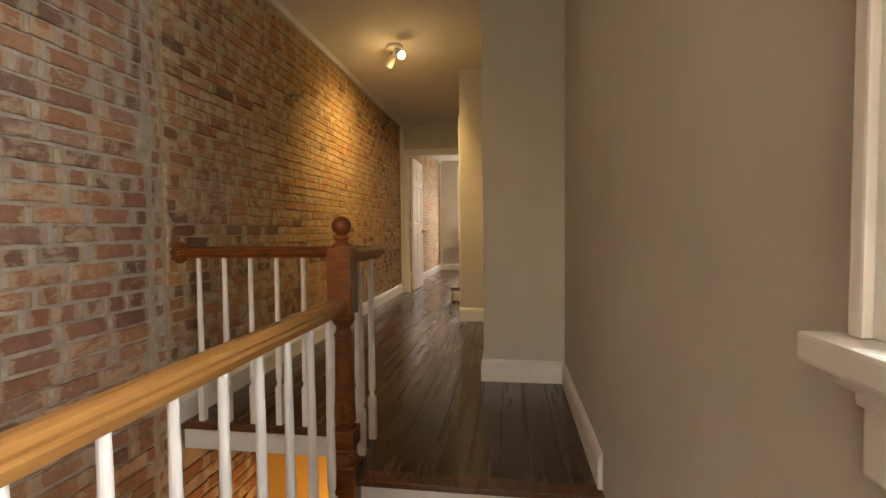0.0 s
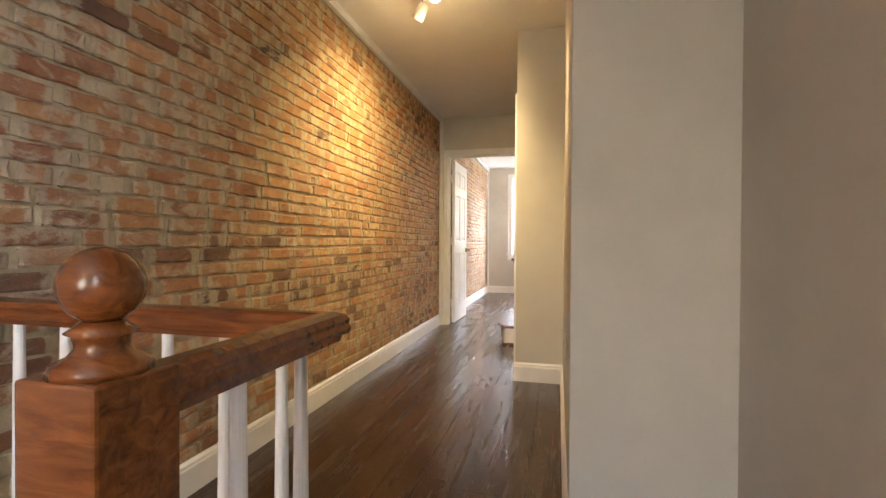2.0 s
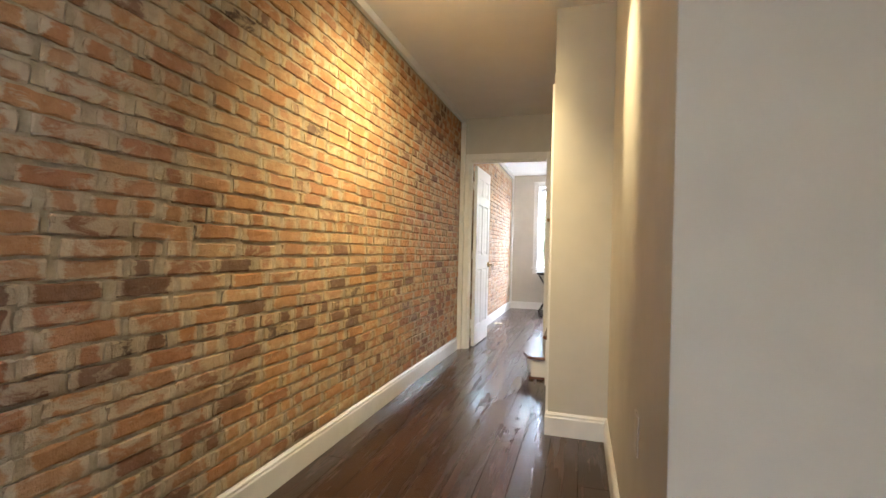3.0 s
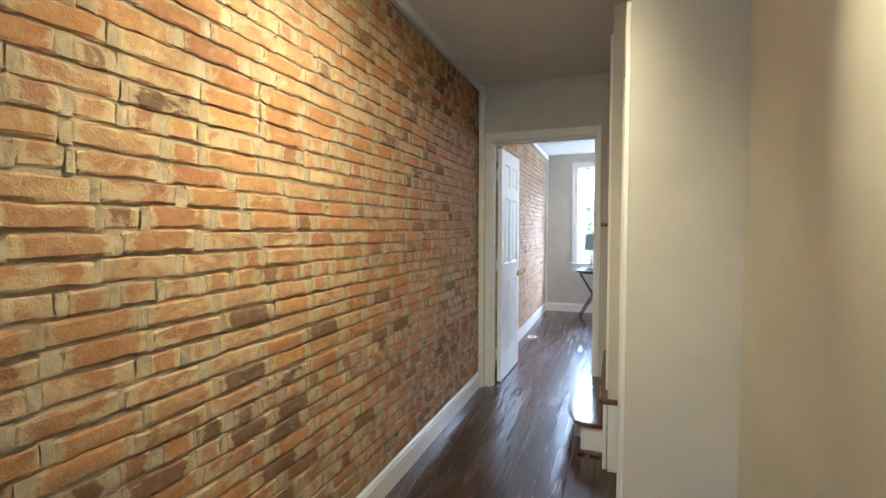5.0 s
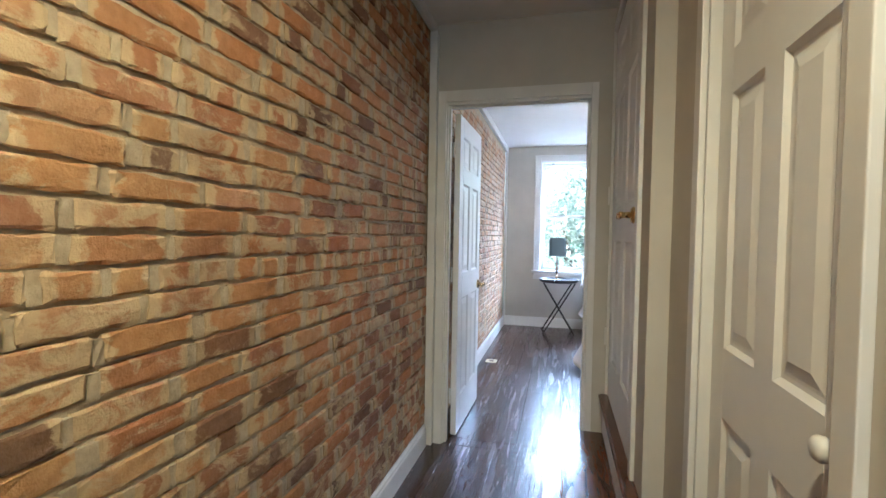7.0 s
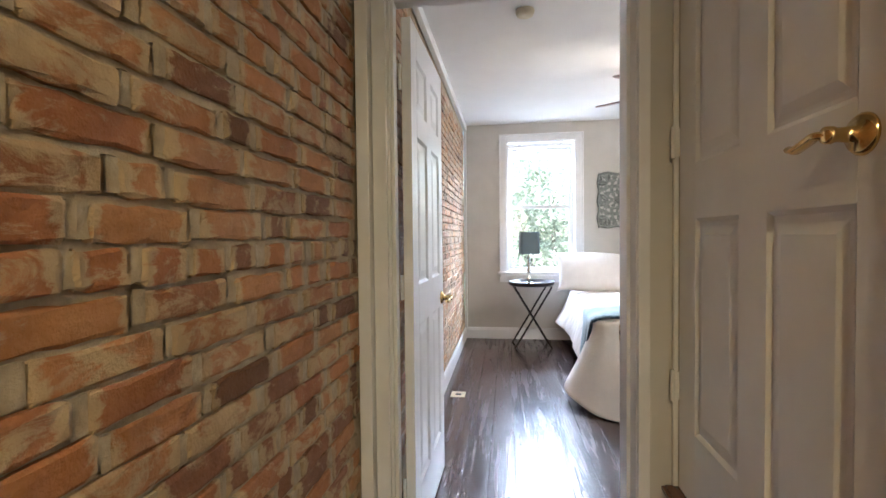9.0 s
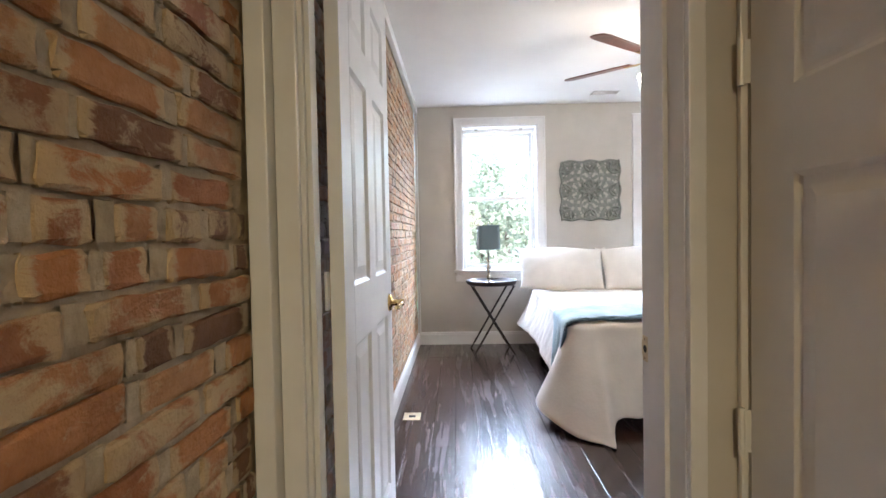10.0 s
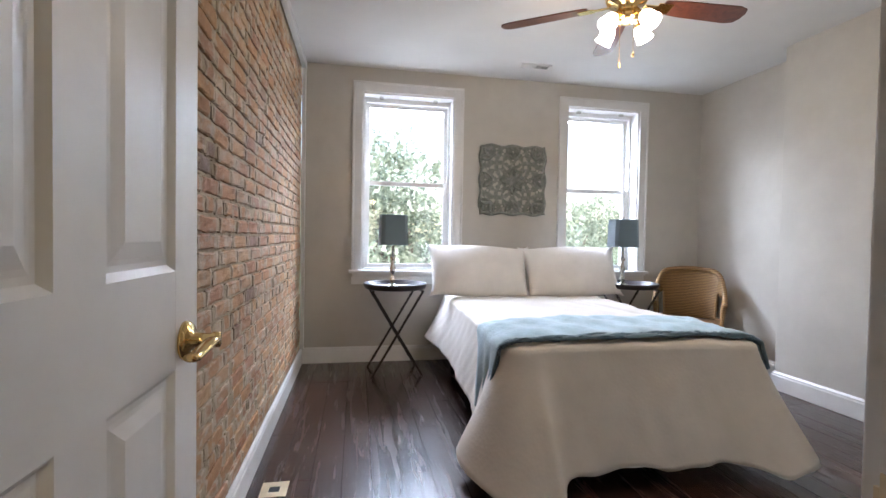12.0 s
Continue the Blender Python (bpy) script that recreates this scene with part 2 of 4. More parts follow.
def wicker_material():
    m, nt, b = material("honey_wicker")
    w = node(nt, "ShaderNodeTexWave", {"Vector": coords(nt), "Scale": 22, "Distortion": 2.5, "Detail": 2}, bands_direction="Z").outputs[1]
    nt.links.new(ramp(nt, w, [(0.2, (0.12, 0.06, 0.018)), (0.7, (0.36, 0.21, 0.072))]), b.inputs["Base Color"])
    b.inputs["Roughness"].default_value = 0.5
    bump(nt, b, w, 0.4, 0.004)
    return m


WICKER = wicker_material()


def carved_material():
    m, nt, b = material("weathered_grey_carving")
    v = coords(nt)
    a = noise_tex(nt, v, 35, 6, 0.7)
    nt.links.new(ramp(nt, a, [(0.3, (0.11, 0.12, 0.105)), (0.55, (0.24, 0.25, 0.22)), (0.75, (0.40, 0.40, 0.36))]), b.inputs["Base Color"])
    b.inputs["Roughness"].default_value = 0.8
    bump(nt, b, a, 0.5, 0.004)
    return m


CARVED = carved_material()


def glow_material(name, color, strength):
    m, nt, b = material(name)
    b.inputs["Base Color"].default_value = (*color, 1)
    b.inputs["Emission Color"].default_value = (*color, 1)
    b.inputs["Emission Strength"].default_value = strength
    b.inputs["Roughness"].default_value = 0.3
    return m


BULB = glow_material("lit_spot_lens", (1.0, 0.80, 0.50), 12)
TULIP = glow_material("lit_frosted_glass", (1.0, 0.90, 0.74), 5)


def glass_material():
    m, nt, b = material("window_glass")
    b.inputs["Base Color"].default_value = (0.96, 0.98, 0.97, 1)
    b.inputs["Transmission Weight"].default_value = 1
    b.inputs["Roughness"].default_value = 0.0
    b.inputs["IOR"].default_value = 1.45
    return m


GLASS = glass_material()


def leaf_material():
    m, nt, b = material("tree_leaves")
    r = node(nt, "ShaderNodeNewGeometry").outputs["Random Per Island"]
    col = ramp(nt, r, [(0.0, (0.17, 0.19, 0.13)), (0.6, (0.29, 0.31, 0.22)), (1.0, (0.38, 0.39, 0.30))])
    nt.links.new(col, b.inputs["Base Color"])
    b.inputs["Roughness"].default_value = 0.5
    thin = node(nt, "ShaderNodeBsdfTranslucent", {0: col})
    both = node(nt, "ShaderNodeMixShader", {0: 0.45, 1: b.outputs[0], 2: thin.outputs[0]})
    nt.links.new(both.outputs[0], nt.nodes["Material Output"].inputs[0])
    return m


LEAF = leaf_material()
BARK = plain("bark", (0.10, 0.075, 0.055), 0.9, vary=0.3, scale=20, bumpy=0.6)
GRASS = plain("lawn", (0.07, 0.11, 0.035), 0.9, vary=0.3, scale=3, bumpy=0.5)
PAVE = plain("pale_paving", (0.42, 0.41, 0.39), 0.8, vary=0.1, scale=3, bumpy=0.2)


# ---- mesh helpers ----
def mesh_of(bm, name, mat, smooth=False):
    me = bpy.data.meshes.new(name)
    bm.to_mesh(me)
    bm.free()
    me.materials.append(mat)
    if smooth:
        for p in me.polygons:
            p.use_smooth = True
    return me


def part(name, bm, mat, parent=None, label="", smooth=False, at=None):
    me = bm if isinstance(bm, bpy.types.Mesh) else mesh_of(bm, name, mat, smooth)
    ob = new(name, me)
    if parent is not None:
        ob.parent = parent
    if at is not None:
        ob.matrix_basis = at
    return tagged(ob, label)


def thing(name, label, category, m=None, group="", kind=""):
    ob = new(name)
    ob.empty_display_size = 0.1
    if m is not None:
        ob.matrix_basis = m
    return tagged(ob, label, category, group, kind)


def box(bm, lo, hi, bevel=0.0, seg=2, m=None):
    verts = [bm.verts.new((x, y, z)) for x in (lo[0], hi[0]) for y in (lo[1], hi[1]) for z in (lo[2], hi[2])]
    faces = [bm.faces.new([verts[i] for i in q]) for q in ((0, 1, 3, 2), (4, 6, 7, 5), (0, 4, 5, 1), (2, 3, 7, 6), (0, 2, 6, 4), (1, 5, 7, 3))]
    if m is not None:
        for v in verts:
            v.co = m @ v.co
    if bevel:
        edges = {e for f in faces for e in f.edges}
        bmesh.ops.bevel(bm, geom=list(edges), offset=bevel, segments=seg, affect="EDGES", profile=0.6)
    return bm


def boxes(*items, bevel=0.0):
    bm = bmesh.new()
    for lo, hi in items:
        box(bm, lo, hi, bevel)
    return bm


def lathe(bm, profile, seg=20, m=None):
    """Turns a profile of (radius, height) round z."""
    rings = []
    for r, z in profile:
        ring = []
        for i in range(seg):
            a = 2 * math.pi * i / seg
            co = Vector((r * math.cos(a), r * math.sin(a), z))
            ring.append(bm.verts.new(m @ co if m is not None else co))
        rings.append(ring)
    for a, b in zip(rings, rings[1:]):
        for i in range(seg):
            j = (i + 1) % seg
            bm.faces.new((a[i], a[j], b[j], b[i]))
    bm.faces.new(list(reversed(rings[0])))
    bm.faces.new(rings[-1])
    return bm


def sweep(bm, outline, path, up=Vector((0, 0, 1))):
    """Carries a closed outline of (side, up) along a path, mitred at its corners."""
    pts = [Vector(p) for p in path]
    rings = []
    for i, p in enumerate(pts):
        a = (p - pts[i - 1]).normalized() if i else (pts[1] - p).normalized()
        b = (pts[i + 1] - p).normalized() if i < len(pts) - 1 else a
        t = (a + b).normalized()
        side = t.cross(up).normalized()
        u = side.cross(t).normalized()
        k = 1 / max(0.3, math.sqrt((1 + a.dot(b)) / 2))
        rings.append([bm.verts.new(p + side * (x * k) + u * z) for x, z in outline])
    n = len(outline)
    for a, b in zip(rings, rings[1:]):
        for i in range(n):
            j = (i + 1) % n
            bm.faces.new((a[i], b[i], b[j], a[j]))
    bm.faces.new(rings[0])
    bm.faces.new(list(reversed(rings[-1])))
    bmesh.ops.recalc_face_normals(bm, faces=bm.faces[:])
    return bm


def circle(r, n=8):
    return [(r * math.cos(2 * math.pi * i / n), r * math.sin(2 * math.pi * i / n)) for i in range(n)]


def structure(name, bm, mat, smooth=False):
    return tagged(part(name, bm, mat, smooth=smooth), kind="structure")


# ---- measures ----
CEILING = 2.54
END = 6.46       # hall end wall
ROOM = 6.565     # bedroom side of it
DEEP = 6.69      # bedroom side of its thicker part
FAR = 10.41      # window wall
RIGHT = 1.94     # stair wall
ROOMR = 3.80
BACK = -3.2
LAND = -0.19
LOWER = -2.9

# ---- walls ----
def sectioned_wall(name, *sections):
    """A wall of several sections, each a part of its own."""
    wall = thing(name, "", "", kind="structure")
    for lo, hi in sections:
        part("wall_section", boxes((lo, hi)), PAINT, wall)


structure("wall_brick", boxes(((-0.25, 1.60, LOWER), (-0.0095, FAR, CEILING))), MORTAR)
structure("wall_brick_stair", boxes(((-0.25, BACK, LOWER), (-0.008, 1.60, CEILING))), MORTAR_OLD)
sectioned_wall("wall_stair_right",
    ((RIGHT, BACK, LOWER), (RIGHT + 0.2, -0.78, CEILING)), ((RIGHT, 0.0, LOWER), (RIGHT + 0.2, 2.47, CEILING)),
    ((RIGHT, -0.78, LOWER), (RIGHT + 0.2, 0.0, 0.84)), ((RIGHT, -0.78, 2.23), (RIGHT + 0.2, 0.0, CEILING)))
# out of view; its opening is made to let the rear fill in
structure("wall_back", boxes(((-0.25, BACK - 0.15, LOWER), (0.4, BACK, CEILING)), ((1.6, BACK - 0.15, LOWER), (RIGHT + 0.2, BACK, CEILING)),
    ((0.4, BACK - 0.15, LOWER), (1.6, BACK, 0.6)), ((0.4, BACK - 0.15, 2.1), (1.6, BACK, CEILING))), PAINT)
structure("wall_pier", boxes(((1.453, 2.47, -0.3), (RIGHT + 0.2, 4.325, CEILING)), bevel=0.004), PAINT)
sectioned_wall("wall_closet",
    ((1.118, 4.325, -0.3), (1.60, 4.375, CEILING)), ((1.118, 4.375, 2.04), (1.22, 5.02, CEILING)),
    ((1.118, 5.02, -0.3), (1.22, 5.345, CEILING)), ((1.22, 4.375, -0.3), (1.30, 5.345, CEILING)), ((1.053, 5.345, -0.3), (1.30, 5.53, CEILING)))
structure("wall_stair_door", boxes(((1.053, 5.53, 2.40), (1.30, 6.44, CEILING)), ((1.125, 5.53, -0.3), (1.30, 6.46, 2.40))), PAINT)
sectioned_wall("wall_end",
    ((0.0, END, -0.3), (0.092, 6.54, CEILING)), ((0.945, END, -0.3), (ROOMR, DEEP, CEILING)), ((0.092, END, 2.078), (0.945, ROOM, CEILING)),
    ((1.053, 6.44, 0.0), (1.125, END, CEILING)))
W1, W2, WZ = (0.50, 1.30), (2.38, 3.12), (0.80, 2.33)
structure("wall_windows", boxes(
    ((0.0, FAR, -0.3), (W1[0], FAR + 0.28, CEILING)), ((W1[1], FAR, -0.3), (W2[0], FAR + 0.28, CEILING)), ((W2[1], FAR, -0.3), (ROOMR, FAR + 0.28, CEILING)),
    *[((w[0], FAR, -0.3), (w[1], FAR + 0.28, WZ[0])) for w in (W1, W2)], *[((w[0], FAR, WZ[1]), (w[1], FAR + 0.28, CEILING)) for w in (W1, W2)]), PAINT)
structure("wall_room_right", boxes(((ROOMR, ROOM - 0.14, -0.3), (ROOMR + 0.25, FAR + 0.28, CEILING))), PAINT)
structure("chimney_breast", boxes(((3.56, 7.75, 0.0), (ROOMR, 9.28, CEILING)), bevel=0.004), PAINT)
structure("ceiling", boxes(((-0.25, BACK - 0.15, CEILING), (ROOMR + 0.25, FAR + 0.28, CEILING + 0.2))), CEIL)
structure("subfloor", boxes(((0.0, 1.71, -0.135), (0.96, END, -0.024)), ((0.96, 1.30, -0.22), (RIGHT, END, -0.024)), ((0.0, END, -0.22), (ROOMR, FAR, -0.024))), DARK)
structure("floor_lower", boxes(((-0.2, BACK, LOWER - 0.1), (RIGHT, 4.0, LOWER))), TREADWOOD)
structure("wall_lower_hall", boxes(((-0.05, 2.45, LOWER), (RIGHT, 2.55, -0.22))), OCHRE)
structure("roof", boxes(((-0.25, BACK - 0.15, CEILING + 0.2), (ROOMR + 0.25, FAR + 0.28, CEILING + 0.3))), PAINT)
structure("wall_outside_right", boxes(((RIGHT + 0.2, BACK, LOWER), (RIGHT + 0.3, -0.8, CEILING)), ((RIGHT + 0.2, 0.2, LOWER), (RIGHT + 0.3, ROOM, CEILING))), PAINT)


# ---- baseboards and trim ----
def baseboard(name, path, h=0.135, t=0.017):
    """Runs along a path with the wall at its left; moulded top."""
    outline = [(0, 0), (t, 0), (t, h - 0.03), (t - 0.004, h - 0.022), (t - 0.004, h - 0.012), (t - 0.011, h - 0.003), (t - 0.012, h), (0, h)]
    return structure(name, sweep(bmesh.new(), outline, path), TRIM)


def up(path, z=0.0):
    return [(x, y, z) for x, y in path]


baseboard("baseboard", up([(0.0, 1.64), (0.0, END - 0.07)]))
baseboard("baseboard", up([(1.118, 4.375), (1.118, 4.325), (1.453, 4.325), (1.453, 2.47), (RIGHT, 2.47), (RIGHT, 1.31)]))
baseboard("baseboard", up([(RIGHT, 1.27), (RIGHT, BACK)], LAND))
baseboard("baseboard", up([(0.0, ROOM + 0.85), (0.0, FAR), (ROOMR, FAR), (ROOMR, 9.28), (3.56, 9.28), (3.56, 7.75), (ROOMR, 7.75), (ROOMR, DEEP), (1.0, DEEP)]))
structure("cornice_board", boxes(((0.0, 1.62, 2.485), (0.032, END, CEILING)), ((0.0, ROOM, 2.47), (0.035, FAR, CEILING)), bevel=0.004), TRIM)
structure("trim_corner", boxes(((0.0, END - 0.055, 0.0), (0.045, END, 2.485)), ((0.0, FAR - 0.06, 0.135), (0.03, FAR, 2.47)), bevel=0.004), TRIM)


bedroom_frame = thing("bedroom_door_frame", "white painted door frame with moulded casing round the bedroom doorway", "door frame", kind="structure")
part("casing", boxes(((0.047, END - 0.018, 0), (0.097, END, 2.141)), ((0.097, END - 0.018, 2.075), (0.929, END, 2.141)), ((0.929, END - 0.018, 0), (0.966, END, 2.141)), bevel=0.003), TRIM, bedroom_frame)
part("casing", boxes(((0.046, 6.54, 0), (0.100, 6.556, 2.141)), ((0.100, ROOM, 2.075), (0.944, ROOM + 0.018, 2.141)), ((0.933, DEEP, 0), (0.998, DEEP + 0.018, 2.141)), bevel=0.003), TRIM, bedroom_frame)
part("jamb", boxes(
    ((0.092, END + 0.001, 0), (0.106, 6.539, 2.078)), ((0.106, END + 0.001, 2.060), (0.927, ROOM - 0.001, 2.078)), ((0.927, END + 0.001, 0), (0.945, DEEP - 0.001, 2.078)),
    ((0.106, END + 0.016, 0), (0.118, END + 0.060, 2.060)), ((0.118, END + 0.03, 2.048), (0.915, END + 0.065, 2.060)), ((0.915, END + 0.075, 0), (0.927, 6.628, 2.060)), bevel=0.0015), TRIM, bedroom_frame)
strike = thing("strike_plate", "brass strike plate let into the white door jamb", "strike plate")
part("plate", boxes(((0.9248, 6.657, 0.822), (0.9268, 6.686, 0.888)), ((0.9248, 6.686, 0.836), (0.9300, 6.691, 0.874)), bevel=0.0006), BRASS_PALE, strike)
part("latch_hole", lathe(bmesh.new(), [(0.0, 0.0010), (0.009, 0.0010), (0.010, 0)], 20), DARK, strike, at=pose(0.9247, 6.669, 0.855, 0, -90, 0))
for z in (0.830, 0.880):
    part("screw", lathe(bmesh.new(), [(0.0, 0.0012), (0.0028, 0.0008), (0.0032, 0)], 10), STEEL, strike, at=pose(0.9247, 6.671, z, 0, -90, 0))


# ---- six-panel doors ----
def panel_door(name, label, m, w=0.74, h=2.02, knob=None, material_=None):
    """The leaf lies from x 0 to w, y -t/2 to t/2, hinged at x 0."""
    mat = material_ or DOORPAINT
    d = thing(name, label, "door", m)
    t, s, mid = 0.036, 0.105 * w / 0.74, 0.10 * w / 0.74
    rows = ((0.22, 0.86), (1.02, 1.60), (1.70, h - 0.12))
    xs = ((s, (w - mid) / 2), ((w + mid) / 2, w - s))
    bm = boxes(((s - 0.01, -0.009, 0.2), (w - s + 0.01, 0.009, h - 0.1)))
    for a, b in ((0, s), (w - s, w)):
        box(bm, (a, -t / 2, 0), (b, t / 2, h), 0.002)
    for a, b in ((0, rows[0][0]), (rows[0][1], rows[1][0]), (rows[1][1], rows[2][0]), (rows[2][1], h)):
        box(bm, (s, -t / 2, a), (w - s, t / 2, b), 0.0)
    for z0, z1 in rows:
        box(bm, ((w - mid) / 2, -t / 2, z0), ((w + mid) / 2, t / 2, z1), 0.0)
    part("leaf", bm, mat, d)
    for z0, z1 in rows:
        for x0, x1 in xs:
            pm = bmesh.new()
            for sign in (-1, 1):
                y0 = sign * 0.009
                for inset, depth, nxt, nd in ((0.0, 0.009, 0.012, -0.001), (0.012, -0.001, 0.026, 0.001), (0.026, 0.001, 0.048, 0.007)):
                    a = [Vector((x, y0 + sign * depth, z)) for x, z in ((x0 + inset, z0 + inset), (x1 - inset, z0 + inset), (x1 - inset, z1 - inset), (x0 + inset, z1 - inset))]
                    b = [Vector((x, y0 + sign * nd, z)) for x, z in ((x0 + nxt, z0 + nxt), (x1 - nxt, z0 + nxt), (x1 - nxt, z1 - nxt), (x0 + nxt, z1 - nxt))]
                    va, vb = [pm.verts.new(p) for p in a], [pm.verts.new(p) for p in b]
                    for i in range(4):
                        pm.faces.new((va[i], va[(i + 1) % 4], vb[(i + 1) % 4], vb[i]))
                pm.faces.new(vb)
            bmesh.ops.recalc_face_normals(pm, faces=pm.faces[:])
            part("panel", pm, mat, d)
    return d


def lever_part(parent, x, z, side):
    """A brass rose with a curved lever that points to the hinge."""
    turn_ = Matrix.Translation((x, side * 0.018, z)) @ Matrix.Rotation(radians(-90 * side), 4, "X")
    rose = part("rose", lathe(bmesh.new(), [(0.033, 0), (0.033, 0.004), (0.027, 0.011), (0.013, 0.014), (0.011, 0.04), (0.014, 0.046), (0.013, 0.056), (0.004, 0.058)], 24, turn_), BRASS, parent, "polished brass lever rose", smooth=True)
    y = side * 0.066
    part("lever", sweep(bmesh.new(), [(0.011 * math.cos(a), 0.007 * math.sin(a)) for a in np.linspace(0, 2 * math.pi, 11)[:-1]], [(x, y, z), (x - 0.028, y * 1.05, z + 0.004), (x - 0.06, y, z - 0.002), (x - 0.09, y * 0.96, z - 0.008), (x - 0.105, y * 0.97, z - 0.004)]), BRASS, rose, "curved brass lever", smooth=True)


bedroom_door = panel_door("bedroom_door", "open white six-panel door with a brass lever, swung against the brick", pose(0.143, 6.568, 0.012, 0, 0, 88.9), 0.69)
for side in (-1, 1):
    lever_part(bedroom_door, 0.632, 0.90, side)
for z in (0.25, 1.02, 1.80):
    part("hinge", lathe(boxes(((-0.022, 0.0185, z - 0.045), (-0.001, 0.0205, z + 0.045))), [(0.005, -0.047), (0.005, 0.047)], 10, Matrix.Translation((-0.010, 0.024, z))), TRIM, bedroom_door, "white painted hinge")

closet_door = panel_door("closet_door", "closed narrow white six-panel closet door with a small white knob", pose(1.162, 5.0, 0.012, 0, 0, -90), 0.585)
part("knob", lathe(bmesh.new(), [(0.012, 0), (0.010, 0.012), (0.017, 0.018), (0.019, 0.027), (0.014, 0.034), (0.004, 0.036)], 18, Matrix.Translation((0.545, -0.018, 0.99)) @ Matrix.Rotation(radians(90), 4, "X")), TRIM, closet_door, "small white knob", smooth=True)

stair_door = panel_door("stair_door", "closed white six-panel door above two steps, with a brass lever", pose(1.070, 6.436, 0.405, 0, 0, -90), 0.875, 1.985)
lever_part(stair_door, 0.765, 0.965, -1)
for z in (0.33, 1.105):
    part("hinge", lathe(boxes(((-0.001, -0.036, z - 0.045), (0.002, -0.0185, z + 0.045))), [(0.007, -0.05), (0.007, 0.05)], 10, Matrix.Translation((0, -0.038, z))), TRIM, stair_door, "white painted hinge")


def side_casing(bm, y0, y1, z1, x, w=0.055, t=0.016, z0=0.0):
    for ya, yb in ((y0 - w, y0), (y1, y1 + w)):
        box(bm, (x - t, ya, z0), (x, yb, z1 + w), 0.003)
    box(bm, (x - t, y0, z1), (x, y1, z1 + w), 0.003)
    return bm


closet_frame = thing("closet_door_frame", "white painted casing round the closet door", "door frame", kind="structure")
part("casing", side_casing(bmesh.new(), 4.402, 5.015, 2.05, 1.118, 0.05), TRIM, closet_frame)
part("jamb", boxes(((1.118, 4.375, 0), (1.19, 4.410, 2.04)), ((1.118, 5.003, 0), (1.19, 5.02, 2.04)), ((1.118, 4.410, 2.034), (1.19, 5.003, 2.04))), TRIM, closet_frame)
stair_frame = thing("stair_door_frame", "white painted casing round the upper stair door", "door frame", kind="structure")
part("casing", boxes(((1.037, 5.50, 0.40), (1.053, 5.55, 2.45)), ((1.037, 5.55, 2.40), (1.053, 6.43, 2.45)), ((1.037, 6.445, 0.40), (1.053, 6.458, 2.45)), bevel=0.003), TRIM, stair_frame)

# ---- two steps at the stair door ----
steps = thing("stair_steps", "two brown wooden steps with white risers below the stair door", "steps")


def tread_mesh(pts, z0, z1, r=0.008):
    bm = bmesh.new()
    lo = [bm.verts.new((x, y, z0)) for x, y in pts]
    hi = [bm.verts.new((x, y, z1)) for x, y in pts]
    bm.faces.new(list(reversed(lo)))
    bm.faces.new(hi)
    for i in range(len(pts)):
        j = (i + 1) % len(pts)
        bm.faces.new((lo[i], lo[j], hi[j], hi[i]))
    bmesh.ops.recalc_face_normals(bm, faces=bm.faces[:])
    bmesh.ops.bevel(bm, geom=[e for e in bm.edges if abs(e.verts[0].co.z - e.verts[1].co.z) < 1e-4], offset=r, segments=3, affect="EDGES")
    return bm


part("tread", tread_mesh([(1.04, 5.485), (0.905, 5.485), (0.865, 5.51), (0.815, 5.66), (0.80, 5.76), (0.80, 6.40), (0.86, END - 0.03), (1.04, END - 0.03)], 0.165, 0.193), TREADWOOD, steps)
part("tread", tread_mesh([(1.12, 5.325), (1.02, 5.325), (1.005, 5.34), (1.005, END - 0.002), (1.12, END - 0.002)], 0.375, 0.403), TREADWOOD, steps)
part("riser", boxes(((0.845, 5.72, 0.0), (1.04, END - 0.03, 0.165)), ((0.90, 5.51, 0.0), (1.04, 5.72, 0.165)), bevel=0.003), TRIM, steps)
part("riser", boxes(((1.028, 5.345, 0.0), (1.05, END - 0.002, 0.375)), ((1.053, 5.328, 0.0), (1.117, 5.344, 0.375)), bevel=0.003), TRIM, steps)
part("shoe_moulding", boxes(((0.885, 5.492, 0.0), (1.05, 5.508, 0.022)), bevel=0.004), TREADWOOD, steps)

# ---- landing, stairwell ----
landing = structure("landing", boxes(((0.97, BACK, LAND - 0.2), (RIGHT, 1.285, LAND - 0.022))), DARK)
structure("riser_white", boxes(((0.96, 1.285, LAND - 0.02), (RIGHT, 1.30, -0.026)), ((0.0, 1.695, -0.14), (0.93, 1.71, -0.036)), ((0.945, 1.28, -0.35), (0.96, 1.71, -0.026)), ((0.955, BACK, LAND - 0.25), (0.97, 1.27, LAND - 0.022))), TRIM)
structure("nosing", boxes(((0.955, 1.262, -0.022), (RIGHT, 1.345, 0.002)), ((0.93, 1.345, -0.022), (0.99, 1.735, 0.002)), ((0.0, 1.675, -0.036), (0.93, 1.735, 0.002)), ((0.935, BACK, LAND - 0.022), (0.99, 1.26, LAND + 0.002)), bevel=0.006), TREADWOOD)
flight = thing("stair_flight", "brown wooden stair flight with white risers beside the brick", "stairs")
for i in range(13):
    y, z = -0.75 + i * 0.235, LAND - 0.2 * (i + 1)
    part("tread", boxes(((0.0, y, z - 0.03), (0.95, y + 0.262, z)), bevel=0.006), TREADWOOD, flight)
    part("riser", boxes(((0.0, y - 0.012, z), (0.95, y, z + 0.17))), TRIM, flight)
structure("landing_back", boxes(((0.0, BACK, LAND - 0.2), (0.935, -0.76, LAND))), TREADWOOD)

